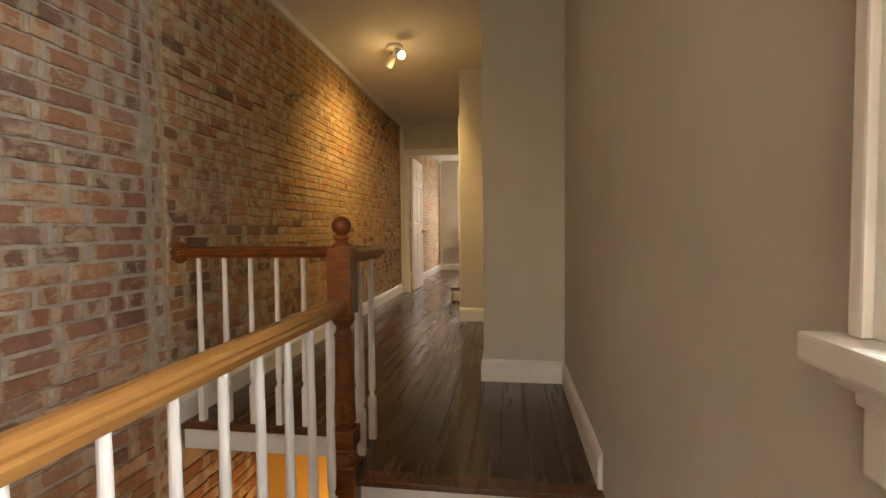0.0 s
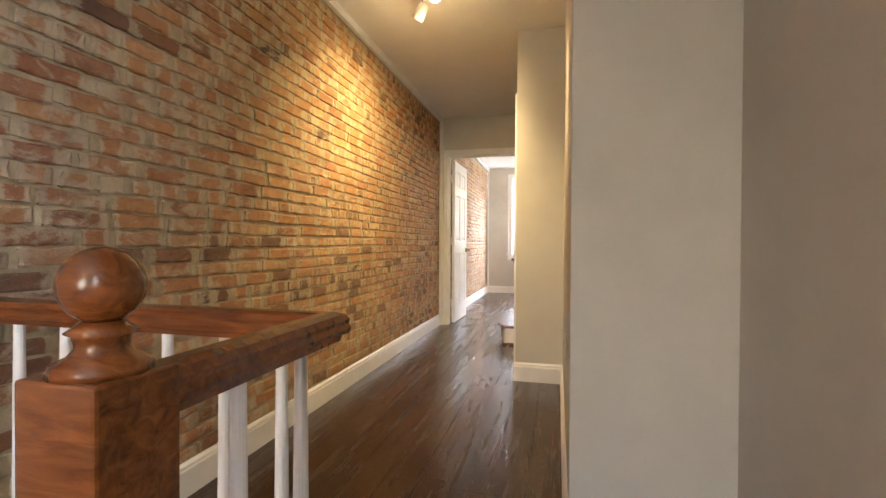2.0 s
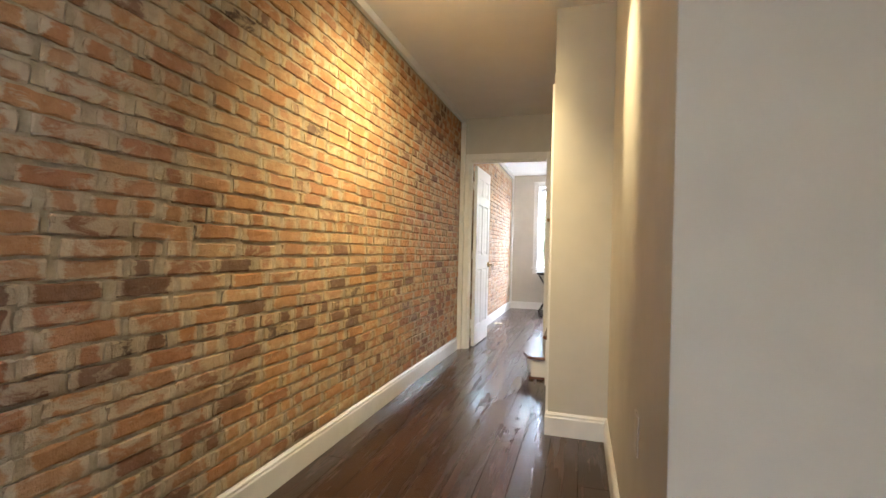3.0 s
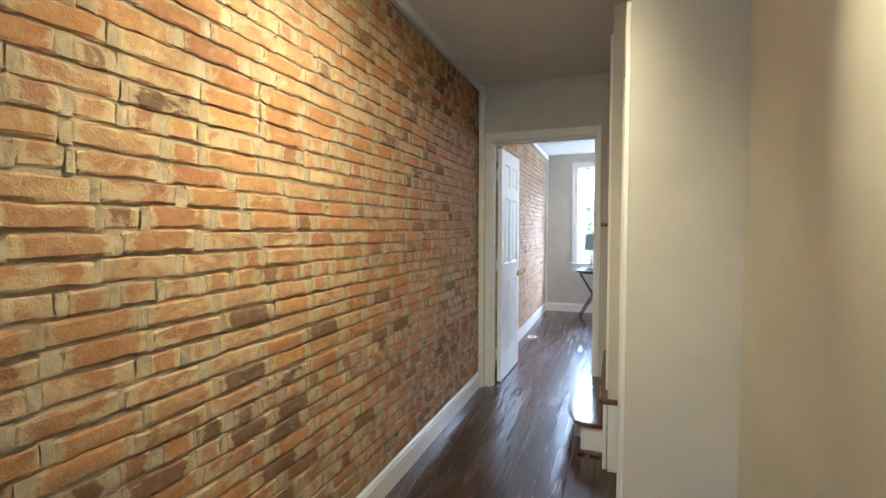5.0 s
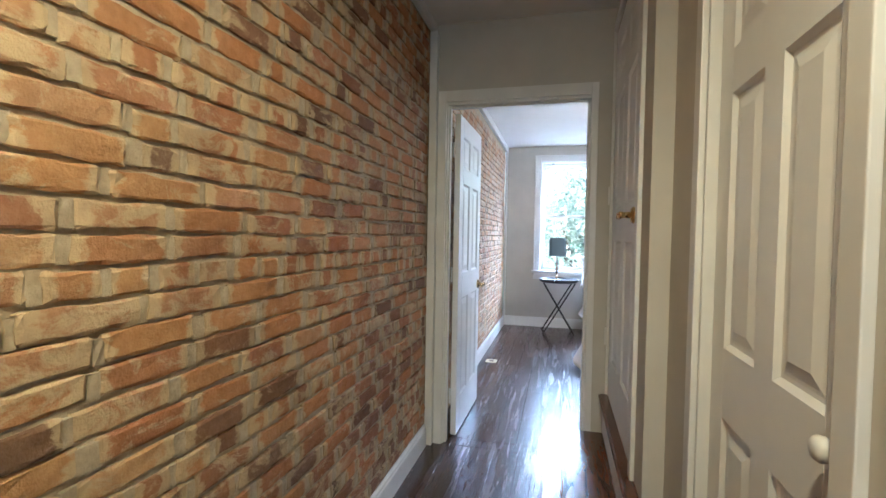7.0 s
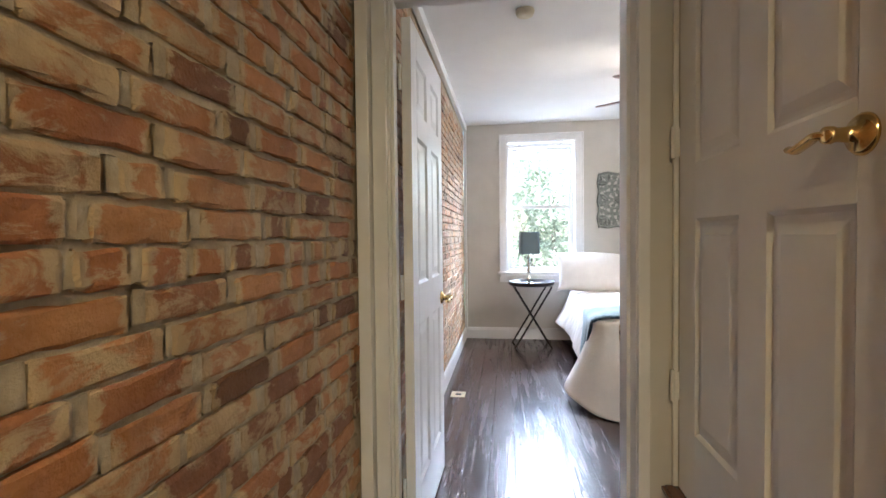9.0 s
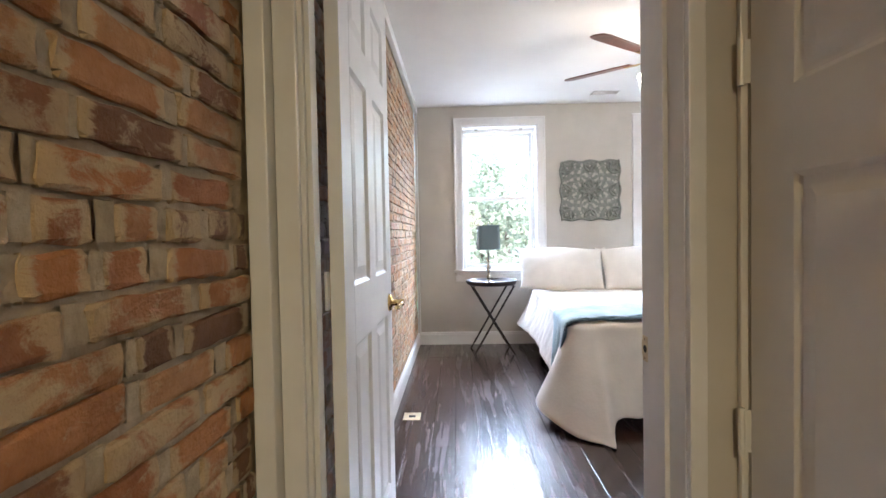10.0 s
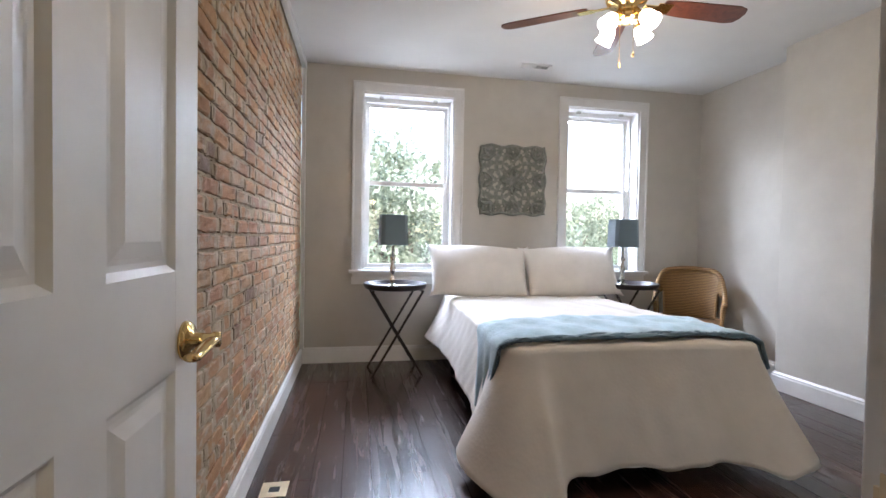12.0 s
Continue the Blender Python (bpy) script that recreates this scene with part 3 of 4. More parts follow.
# ---- balustrade ----
balustrade = thing("balustrade", "cherry-stained handrail on tapered white balusters round the stairwell", "stair rail")
RAIL = [(-0.018, -0.028), (0.018, -0.028), (0.020, -0.018), (0.030, -0.014), (0.033, -0.004), (0.029, 0.004), (0.031, 0.012), (0.024, 0.022), (0.010, 0.027), (-0.010, 0.027), (-0.024, 0.022), (-0.031, 0.012), (-0.029, 0.004), (-0.033, -0.004), (-0.030, -0.014), (-0.020, -0.018)]
part("handrail", sweep(bmesh.new(), RAIL, [(1.0, 1.315, 0.84), (1.0, 1.705, 0.84), (0.02, 1.705, 0.84)]), REDWOOD, balustrade, "dark cherry-stained handrail")
part("lower_handrail", sweep(bmesh.new(), RAIL, [(1.0, 1.225, 0.665), (1.0, -0.70, 0.665)]), OAKRAIL, balustrade, "honey-coloured oak handrail", smooth=False)
part("rosette", lathe(bmesh.new(), [(0.055, 0), (0.055, 0.008), (0.048, 0.014), (0.040, 0.016), (0.036, 0.022), (0.01, 0.022)], 28, Matrix.Translation((-0.002, 1.705, 0.838)) @ Matrix.Rotation(radians(90), 4, "Y")), REDWOOD, balustrade, "round cherry wall rosette")


def newel():
    bm = bmesh.new()
    s = 0.045
    box(bm, (-s, -s, 0.63), (s, s, 0.875), 0.004)
    box(bm, (-s, -s, 0.13), (s, s, 0.20), 0.006)
    box(bm, (-0.052, -0.052, -0.75), (0.052, 0.052, 0.07), 0.008)
    lathe(bm, [(0.045, 0.060), (0.050, 0.075), (0.046, 0.09), (0.034, 0.10), (0.040, 0.115), (0.042, 0.131)], 24)
    lathe(bm, [(0.040, 0.199), (0.036, 0.215), (0.041, 0.23), (0.038, 0.30), (0.033, 0.50), (0.030, 0.54), (0.036, 0.552), (0.028, 0.565), (0.026, 0.58), (0.040, 0.600), (0.044, 0.615), (0.038, 0.631)], 24)
    lathe(bm, [(0.044, 0.874), (0.040, 0.884), (0.028, 0.890), (0.022, 0.898), (0.024, 0.908), (0.030, 0.912), (0.022, 0.918), (0.018, 0.922)], 24)
    ball = [(0.036 * math.sin(a), 0.955 - 0.036 * math.cos(a)) for a in np.linspace(0.45, 3.05, 15)]
    lathe(bm, ball, 28)
    return bm


newel_post = part("newel_post", newel(), REDWOOD, None, at=pose(1.0, 1.27, 0))
for f in newel_post.data.polygons:
    f.use_smooth = len(f.vertices) == 4 and f.area < 0.0006
tagged(newel_post, "cherry-stained newel post with turned shaft and round ball cap", "newel post")


def baluster(h, block):
    """A tapered round baluster on a square block."""
    bm = bmesh.new()
    b = 0.0155
    box(bm, (-b, -b, 0), (b, b, block), 0.003)
    lathe(bm, [(0.0155, block - 0.001), (0.011, block + 0.012), (0.010, block + 0.02), (0.0150, block + 0.035), (0.0160, block + 0.08), (0.0135, h * 0.6), (0.0105, h)], 14)
    return mesh_of(bm, "baluster", BALUSTER)


b1, b2 = baluster(0.815, 0.19), baluster(0.84, 0.20)
for x in (0.10, 0.237, 0.373, 0.508, 0.642, 0.778, 0.905):
    part("baluster", b1, None, balustrade, at=pose(x, 1.705, 0.0))
for y in (1.46, 1.615):
    part("baluster", b1, None, balustrade, at=pose(1.0, y, 0.0))
for i in range(18):
    y = 1.128 - 0.1475 * i
    if y > -0.7:
        part("baluster", b2, None, balustrade, at=pose(1.0, y, LAND))


# ---- windows ----
def window(name, label, w, h, m, z_mid=0.50, stool=0.06):
    """A double-hung window in an opening from x 0 to w and z 0 to h; the room is on the -y side, the wall 0.28 deep."""
    win = thing(name, label, "window", m, kind="structure")
    c = 0.085
    bm = bmesh.new()
    for a, b in ((-c, 0), (w, w + c)):
        box(bm, (a, -0.02, 0.0), (b, 0, h + c), 0.003)
    box(bm, (0, -0.02, h), (w, 0, h + c), 0.003)
    for a, b in ((-c, -c + 0.018), (w + c - 0.018, w + c)):
        box(bm, (a, -0.03, 0.0), (b, -0.02, h + c), 0.003)
    box(bm, (-c + 0.018, -0.03, h + c - 0.018), (w + c - 0.018, -0.02, h + c), 0.003)
    part("window_casing", bm, TRIM, win)
    part("window_sill", boxes(((-c - 0.02, -0.06, -0.028), (w + c + 0.02, -0.0005, 0.0)), ((0.001, -0.0005, -0.028), (w - 0.001, 0.13, 0.0)), bevel=0.005), TRIM, win)
    part("sill_moulding", boxes(((-c + 0.005, -0.045, -0.042), (w + c - 0.005, -0.0005, -0.0285)), ((-c + 0.012, -0.032, -0.058), (w + c - 0.012, -0.0005, -0.0425)), bevel=0.006), TRIM, win)
    part("apron", boxes(((-c, -0.016, -0.125), (w + c, -0.0005, -0.0585)), bevel=0.004), TRIM, win)
    part("reveal", boxes(((0.0, 0, 0), (0.012, 0.28, h)), ((w - 0.012, 0, 0), (w, 0.28, h)), ((0.012, 0, h - 0.012), (w - 0.012, 0.28, h)), ((0.0, 0.131, -0.02), (w, 0.28, 0.008))), TRIM, win)
    zm = h * z_mid
    for lbl, z0, z1, y0 in (("upper_sash", zm - 0.015, h - 0.045, 0.17), ("lower_sash", 0.012, zm + 0.02, 0.13)):
        s = 0.036
        sash = part(lbl, boxes(((0.03, y0, z0), (0.03 + s, y0 + 0.03, z1)), ((w - 0.03 - s, y0, z0), (w - 0.03, y0 + 0.03, z1)), ((0.03 + s, y0, z0), (w - 0.03 - s, y0 + 0.03, z0 + s)), ((0.03 + s, y0, z1 - s), (w - 0.03 - s, y0 + 0.03, z1)), bevel=0.003), TRIM, win)
        pane = part("pane", boxes(((0.03 + s, y0 + 0.013, z0 + s), (w - 0.03 - s, y0 + 0.017, z1 - s))), GLASS, sash)
        pane.visible_shadow = False
    part("window_frame", boxes(((0.012, 0.115, 0.008), (0.031, 0.21, h - 0.012)), ((w - 0.031, 0.115, 0.008), (w - 0.012, 0.21, h - 0.012)), ((0.031, 0.115, h - 0.05), (w - 0.031, 0.21, h - 0.012)), bevel=0.002), TRIM, win)
    for x in (w * 0.2, w * 0.8):
        part("blind_bracket", boxes(((x - 0.018, 0.06, h - 0.034), (x + 0.018, 0.09, h - 0.012)), bevel=0.003), STEEL, win)
    return win


window("window_1", "white double-hung sash window with deep reveal in the bedroom", W1[1] - W1[0], WZ[1] - WZ[0], pose(W1[0], FAR, WZ[0]))
window("window_2", "white double-hung sash window with deep reveal in the bedroom", W2[1] - W2[0], WZ[1] - WZ[0], pose(W2[0], FAR, WZ[0]))
window("window_3", "white sash window with projecting sill beside the stair landing", 0.78, 1.39, pose(RIGHT, 0.0, 0.84, 0, 0, -90))

# ---- lamps and fittings ----
spot = thing("spotlight_fixture", "white ceiling light with two lit swivelling spot heads", "spotlight", pose(0.63, 3.62, CEILING))
part("canopy", lathe(bmesh.new(), [(0.075, 0), (0.075, -0.018), (0.066, -0.03), (0.01, -0.03)], 28), TRIM, spot)
for nm, at, aim in (("spot_head", (-0.05, 0.06, -0.115), (-0.62, 0.34, -0.75)), ("spot_head", (0.07, -0.10, -0.105), (0.45, -0.55, -0.55))):
    d = Vector(aim).normalized().to_track_quat("Z", "Y").to_matrix().to_4x4()
    head = part(nm, lathe(bmesh.new(), [(0.012, -0.06), (0.026, -0.05), (0.033, 0.0), (0.036, 0.045), (0.032, 0.046), (0.030, 0.03)], 22, Matrix.Translation(at) @ d), TRIM, spot, smooth=True)
    part("lens", lathe(bmesh.new(), [(0.030, 0.036), (0.028, 0.038), (0.01, 0.040)], 22, Matrix.Translation(at) @ d), BULB, head)
    part("arm", sweep(bmesh.new(), circle(0.006), [(at[0] * 0.6, at[1] * 0.6, -0.03), (at[0], at[1], at[2] * 0.75)], Vector((1, 0, 0))), STEEL, head)

fan = thing("ceiling_fan", "brass ceiling fan with reddish blades and lit frosted glass shades", "ceiling fan", pose(1.78, 8.50, 2.285))
part("downrod_canopy", lathe(bmesh.new(), [(0.07, 0.255), (0.066, 0.20), (0.03, 0.17), (0.018, 0.165), (0.018, 0.09)], 28), BRASS, fan, smooth=True)
part("motor_housing", lathe(bmesh.new(), [(0.02, 0.10), (0.09, 0.085), (0.105, 0.06), (0.105, 0.02), (0.095, 0.0), (0.05, -0.012), (0.045, -0.05), (0.055, -0.06), (0.055, -0.085), (0.03, -0.10), (0.01, -0.105)], 36), BRASS, fan, smooth=True)
FANWOOD = wood_material("reddish_fan_wood", (0.06, 0.018, 0.012), (0.17, 0.055, 0.030), 0.3, (6, 6, 6))
for k in range(5):
    a = radians(-1 + 72 * k)
    rot = Matrix.Rotation(a, 4, "Z")
    pts = [(0.19, -0.045), (0.30, -0.058), (0.60, -0.066), (0.645, -0.052), (0.66, -0.02), (0.66, 0.02), (0.645, 0.052), (0.60, 0.066), (0.30, 0.058), (0.19, 0.045)]
    bm = tread_mesh(pts, -0.003, 0.004, 0.0015)
    bm.transform(rot @ Matrix.Rotation(radians(-11), 4, "X"))
    blade = part("blade", bm, FANWOOD, fan)
    bm = boxes(((0.09, -0.014, -0.010), (0.17, 0.014, -0.004)), ((0.16, -0.034, -0.010), (0.24, 0.034, -0.005)), bevel=0.002)
    bm.transform(rot @ Matrix.Rotation(radians(-11), 4, "X"))
    part("blade_iron", bm, BRASS, blade)
for k in range(4):
    a = radians(20 + 90 * k)
    rot = Matrix.Rotation(a, 4, "Z") @ Matrix.Translation((0.070, 0, -0.066)) @ Matrix.Rotation(radians(136), 4, "Y") @ Matrix.Scale(0.90, 4)
    part("light_arm", lathe(bmesh.new(), [(0.012, -0.035), (0.012, 0.02), (0.022, 0.028), (0.022, 0.04), (0.01, 0.041)], 16, rot), BRASS, fan)
    bm = lathe(bmesh.new(), [(0.018, 0.03), (0.026, 0.042), (0.039, 0.064), (0.043, 0.088), (0.041, 0.108), (0.049, 0.126), (0.046, 0.127), (0.026, 0.112)], 24, rot)
    part("glass_shade", bm, TULIP, fan, smooth=True)
for x, y, z in ((0.02, -0.03, -0.27), (-0.025, 0.02, -0.31)):
    part("pull_chain", lathe(bmesh.new(), [(0.0012, 0.0), (0.0012, z + 0.10 + 0.02), (0.006, z + 0.112), (0.007, z + 0.10), (0.002, z + 0.092)], 8, Matrix.Translation((x, y, -0.10))), BRASS, fan)

smoke = thing("smoke_detector", "small round cream smoke detector on the bedroom ceiling", "smoke detector", pose(0.62, 7.66, CEILING))
part("housing", lathe(bmesh.new(), [(0.055, 0), (0.055, -0.012), (0.047, -0.03), (0.03, -0.036), (0.005, -0.037)], 28), plain("aged_cream_plastic", (0.62, 0.56, 0.38), 0.45), smoke)
vent = thing("ceiling_vent", "white louvred air vent in the ceiling", "vent", pose(1.91, 10.06, CEILING))
part("vent_frame", boxes(((-0.13, -0.05, -0.008), (0.13, -0.035, 0)), ((-0.13, 0.035, -0.008), (0.13, 0.05, 0)), ((-0.13, -0.035, -0.008), (-0.115, 0.035, 0)), ((0.115, -0.035, -0.008), (0.13, 0.035, 0)), ((-0.004, -0.035, -0.008), (0.004, 0.035, 0)), bevel=0.001), TRIM, vent)
part("duct", boxes(((-0.115, -0.035, -0.0015), (0.115, 0.035, -0.0005))), DARK, vent)
for i in range(6):
    y = -0.03 + i * 0.012
    for x0, x1, tilt in ((-0.115, -0.004, -50), (0.004, 0.115, 35)):
        part("louvre", box(bmesh.new(), (x0, -0.0045, -0.0006), (x1, 0.0045, 0.0006), m=Matrix.Translation((0, y, -0.005)) @ Matrix.Rotation(radians(tilt), 4, "X")), TRIM, vent)
register = thing("floor_outlet", "square brass floor outlet plate with a dark opening", "outlet", pose(0.125, 8.40, 0.0))
part("plate", boxes(((-0.055, -0.06, 0.0005), (0.055, -0.022, 0.004)), ((-0.055, 0.022, 0.0005), (0.055, 0.06, 0.004)), ((-0.055, -0.022, 0.0005), (-0.022, 0.022, 0.004)), ((0.022, -0.022, 0.0005), (0.055, 0.022, 0.004)), bevel=0.001), BRASS_PALE, register)
part("opening", boxes(((-0.022, -0.022, 0.0003), (0.022, 0.022, 0.0015))), DARK, register)
outlet = thing("wall_plate", "small beige cover plate low on the hall wall", "wall plate", pose(1.453, 2.93, 0.57))
part("plate", boxes(((-0.006, -0.035, -0.057), (-0.0005, 0.035, 0.057)), bevel=0.002), plain("beige_plastic", (0.55, 0.50, 0.42), 0.4), outlet)


# unseen fixture, added to go with the warm fill over the landing
landing_light = thing("landing_light", "added round ceiling light over the stair landing, out of view", "ceiling light", pose(1.0, -1.9, CEILING))
part("canopy", lathe(bmesh.new(), [(0.09, 0), (0.09, -0.02), (0.06, -0.035), (0.02, -0.035)], 28), BRASS, landing_light)
part("shade", lathe(bmesh.new(), [(0.06, -0.03), (0.13, -0.05), (0.15, -0.08), (0.12, -0.12), (0.04, -0.14)], 28), TRIM, landing_light, smooth=True)

# ---- bed ----
BED = pose(1.86, 9.33, 0, 0, 0, -2.0)
BW, BL, BH = 0.68, 0.97, 0.615
bed = thing("bed", "made double bed with a cream coverlet hanging to the floor", "bed", BED)
part("mattress", boxes(((-BW + 0.03, -BL + 0.05, 0.34), (BW - 0.03, BL, 0.58)), bevel=0.03), PILLOW, bed)
part("box_spring", boxes(((-BW + 0.04, -BL + 0.06, 0.18), (BW - 0.04, BL, 0.34)), bevel=0.015), fabric("dark_grey_ticking", (0.05, 0.05, 0.055)), bed)
for x in (-0.6, 0.6):
    for y in (-0.55, 0.85):
        part("leg", boxes(((x - 0.025, y - 0.025, 0), (x + 0.025, y + 0.025, 0.18)), bevel=0.004), IRON, bed)


def smooth_step(a, b, x):
    k = min(1, max(0, (x - a) / (b - a)))
    return k * k * (3 - 2 * k)


def outline_point(s):
    """A point of the bed's edge, from the head round the foot to the head again, and its outward direction."""
    r, straight, foot = 0.10, 2 * BL - 0.10, 2 * BW - 0.20
    arc = math.pi / 2 * r
    total = 2 * straight + 2 * arc + foot
    d = s * total
    if d < straight:
        return Vector((-BW, BL - d, 0)), Vector((-1, 0, 0))
    d -= straight
    if d < arc:
        a = d / r
        return Vector((-BW + r - r * math.cos(a), -BL + r - r * math.sin(a), 0)), Vector((-math.cos(a), -math.sin(a), 0))
    d -= arc
    if d < foot:
        return Vector((-BW + r + d, -BL, 0)), Vector((0, -1, 0))
    d -= foot
    if d < arc:
        a = d / r
        return Vector((BW - r + r * math.sin(a), -BL + r - r * math.cos(a), 0)), Vector((math.sin(a), -math.cos(a), 0))
    d -= arc
    return Vector((BW, -BL + r + d, 0)), Vector((1, 0, 0))


def top_height(x, y):
    """The mattress top, which rounds off towards its sides and foot."""
    side, foot = max(0, BW - abs(x)), max(0, y + BL)
    return BH - 0.026 * math.exp(-side / 0.05) - 0.034 * math.exp(-foot / 0.07) - 0.010 * (x / BW) ** 2


def coverlet():
    bm = bmesh.new()
    cols, rows = 380, 26
    rng = random.Random(4)
    ph = [rng.uniform(0, 6.28) for _ in range(6)]
    rings = []
    for j in range(rows + 1):
        r = j / rows
        ring = []
        for i in range(cols + 1):
            s = i / cols
            p, n = outline_point(s)
            dl = s - 0.394
            corner_l = math.exp(-(dl / 0.045) ** 2) if dl < 0 else math.exp(-(dl / 0.008) ** 1.5)
            corner_r = math.exp(-(abs(s - 0.618) / 0.020) ** 1.3)
            foot = smooth_step(0.37, 0.40, s) * (1 - smooth_step(0.60, 0.63, s))
            side_l = 1 - smooth_step(0.33, 0.385, s)
            drop = 0.40 + 0.085 * foot + 0.13 * corner_l + 0.035 * corner_r - 0.08 * side_l * (1 - smooth_step(0.0, 0.3, s)) + 0.010 * math.sin(s * 74 + ph[0]) * foot + 0.004 * math.sin(s * 190) * foot
            flare = 0.07 + 0.13 * foot + 0.28 * corner_l + 0.19 * corner_r + 0.10 * math.exp(-((s - 0.03) / 0.06) ** 2)
            fold = (0.013 * math.sin(s * 62 + ph[1]) + 0.006 * math.sin(s * 131 + ph[2] + 3 * r) + 0.002 * math.sin(s * 290 + ph[3] - 5 * r)) * (0.7 - 0.3 * side_l)
            q = p + n * (flare * r ** 1.15 + fold * r ** 1.2 + 0.0018 * math.sin(s * 230 + 11 * r) * math.sin(7 * r + 31 * s) * side_l)
            z = top_height(p.x, p.y) - 0.012 * (1 - (1 - r) ** 6) - drop * (r ** 1.02) + 0.002 * math.sin(s * 150 + 6 * r) * r * side_l
            ring.append(bm.verts.new((q.x, q.y, max(0.012, z))))
        rings.append(ring)
    for a, b in zip(rings, rings[1:]):
        for i in range(cols):
            bm.faces.new((a[i], b[i], b[i + 1], a[i + 1]))
    inner = rings[0]
    for k in range(1, 15):
        f = 1 - (k / 14) ** 1.7
        ring = []
        for i in range(cols + 1):
            p = inner[i].co
            x, y = p.x * max(f, 0.0001), p.y * f + BL * (1 - f) * 0.98
            z = top_height(x, y) + 0.008 * min(1, k / 5) + 0.004 * math.sin(x * 17 + y * 11) + 0.003 * math.sin(x * 31 - y * 23)
            ring.append(bm.verts.new((x, y, z)))
        prev = rings[0] if k == 1 else last
        for i in range(cols):
            bm.faces.new((prev[i], prev[i + 1], ring[i + 1], ring[i]))
        last = ring
    return bm


cover = part("coverlet", coverlet(), LINEN, bed, "cream quilted coverlet with a wavy hem", smooth=True)
mod = cover.modifiers.new("thickness", "SOLIDIFY")
mod.thickness, mod.offset = 0.005, -1


def throw_mesh(y0, y1, off, left, right, wave, seed=1):
    bm = bmesh.new()
    n, rows = 150, 26
    half = BW + 0.012 + off
    total = left + 2 * half + right
    grid = []
    for j in range(rows + 1):
        v = j / rows
        line = []
        for i in range(n + 1):
            d = total * i / n
            if d < left:
                k = (left - d)
                x, z, e = -half - 0.12 * k - 0.02 * math.sin(v * 17) * k * 3, -0.01 - k, k
            elif d < left + 2 * half:
                x, z, e = -half + (d - left), 0.014, 0
            else:
                k = d - left - 2 * half
                x, z, e = half + 0.25 * k, -0.01 - k, k
            gather = 1 - 0.65 * min(1, e / left) if d < left else 1
            y = y0 + 0.05 * (1 - gather) + (y1 - y0) * v * gather + wave * math.sin(d * 5 + v * 2) + 0.05 * (e * 2) * math.sin(v * 9) - 0.03 * e
            z += off + top_height(max(-BW, min(BW, x)), y) + 0.004 * math.sin(d * 23 + v * 7) + 0.004 * math.sin(d * 9 - v * 13) + 0.0025 * math.sin(d * 61 + 3 * math.sin(v * 20)) * math.sin(v * 23)
            edge = min(1.0, min(abs(d - left), abs(d - left - 2 * half)) / 0.03)
            line.append(bm.verts.new((x, y, z - 0.012 * (1 - edge) * (e == 0))))
        grid.append(line)
    for a, b in zip(grid, grid[1:]):
        for i in range(n):
            bm.faces.new((a[i], a[i + 1], b[i + 1], b[i]))
    return bm


throw = thing("throw_blanket", "pale blue knitted throw laid across the foot of the bed", "blanket", BED)
for nm, bm, mat in (("blanket", throw_mesh(-BL + 0.06, -BL + 0.52, 0.004, 0.35, 0.10, 0.014), THROW), ("fringe", throw_mesh(-BL + 0.045, -BL + 0.070, 0.008, 0.37, 0.11, 0.014), THROW_EDGE)):
    ob = part(nm, bm, mat, throw, smooth=True)
    mod = ob.modifiers.new("thickness", "SOLIDIFY")
    mod.thickness, mod.offset = 0.010, 1


def pillow_mesh(w, h, t):
    bm = bmesh.new()
    n = 28
    for sign in (-1, 1):
        grid = []
        for j in range(n + 1):
            line = []
            for i in range(n + 1):
                u, v = 2 * i / n - 1, 2 * j / n - 1
                pinch = 1 - 0.05 * (1 - v * v)
                pinch2 = 1 - 0.16 * u * u + 0.12 * abs(u) ** 9
                th = (max(0, 1 - abs(u) ** 3) * max(0, 1 - v * v)) ** 0.6
                wr = 0.004 * math.sin(u * 7 + v * 3) * abs(u) + 0.003 * math.sin(v * 9 - u * 13) * abs(u) ** 2
                ear = 1 + 0.055 * abs(u * v) ** 7
                line.append(bm.verts.new((u * w / 2 * pinch * ear * (0.972 + 0.028 * v), sign * (t / 2 * th + wr * th), v * h / 2 * pinch2 * ear)))
            grid.append(line)
        for a, b in zip(grid, grid[1:]):
            for i in range(n):
                f = (a[i], a[i + 1], b[i + 1], b[i])
                bm.faces.new(f if sign < 0 else tuple(reversed(f)))
    bmesh.ops.remove_doubles(bm, verts=bm.verts[:], dist=0.0004)
    return mesh_of(bm, "pillow", PILLOW, True)


pm = pillow_mesh(0.86, 0.47, 0.21)
for x, r in ((-0.418, 1.5), (0.392, -1.5)):
    p = new("pillow", pm)
    p.matrix_basis = BED @ pose(x, BL - 0.235, BH + 0.205, -27, r, 0)
    tagged(p, "plump cream pillow leaning at the head of the bed", "pillow", "pillows on the bed")


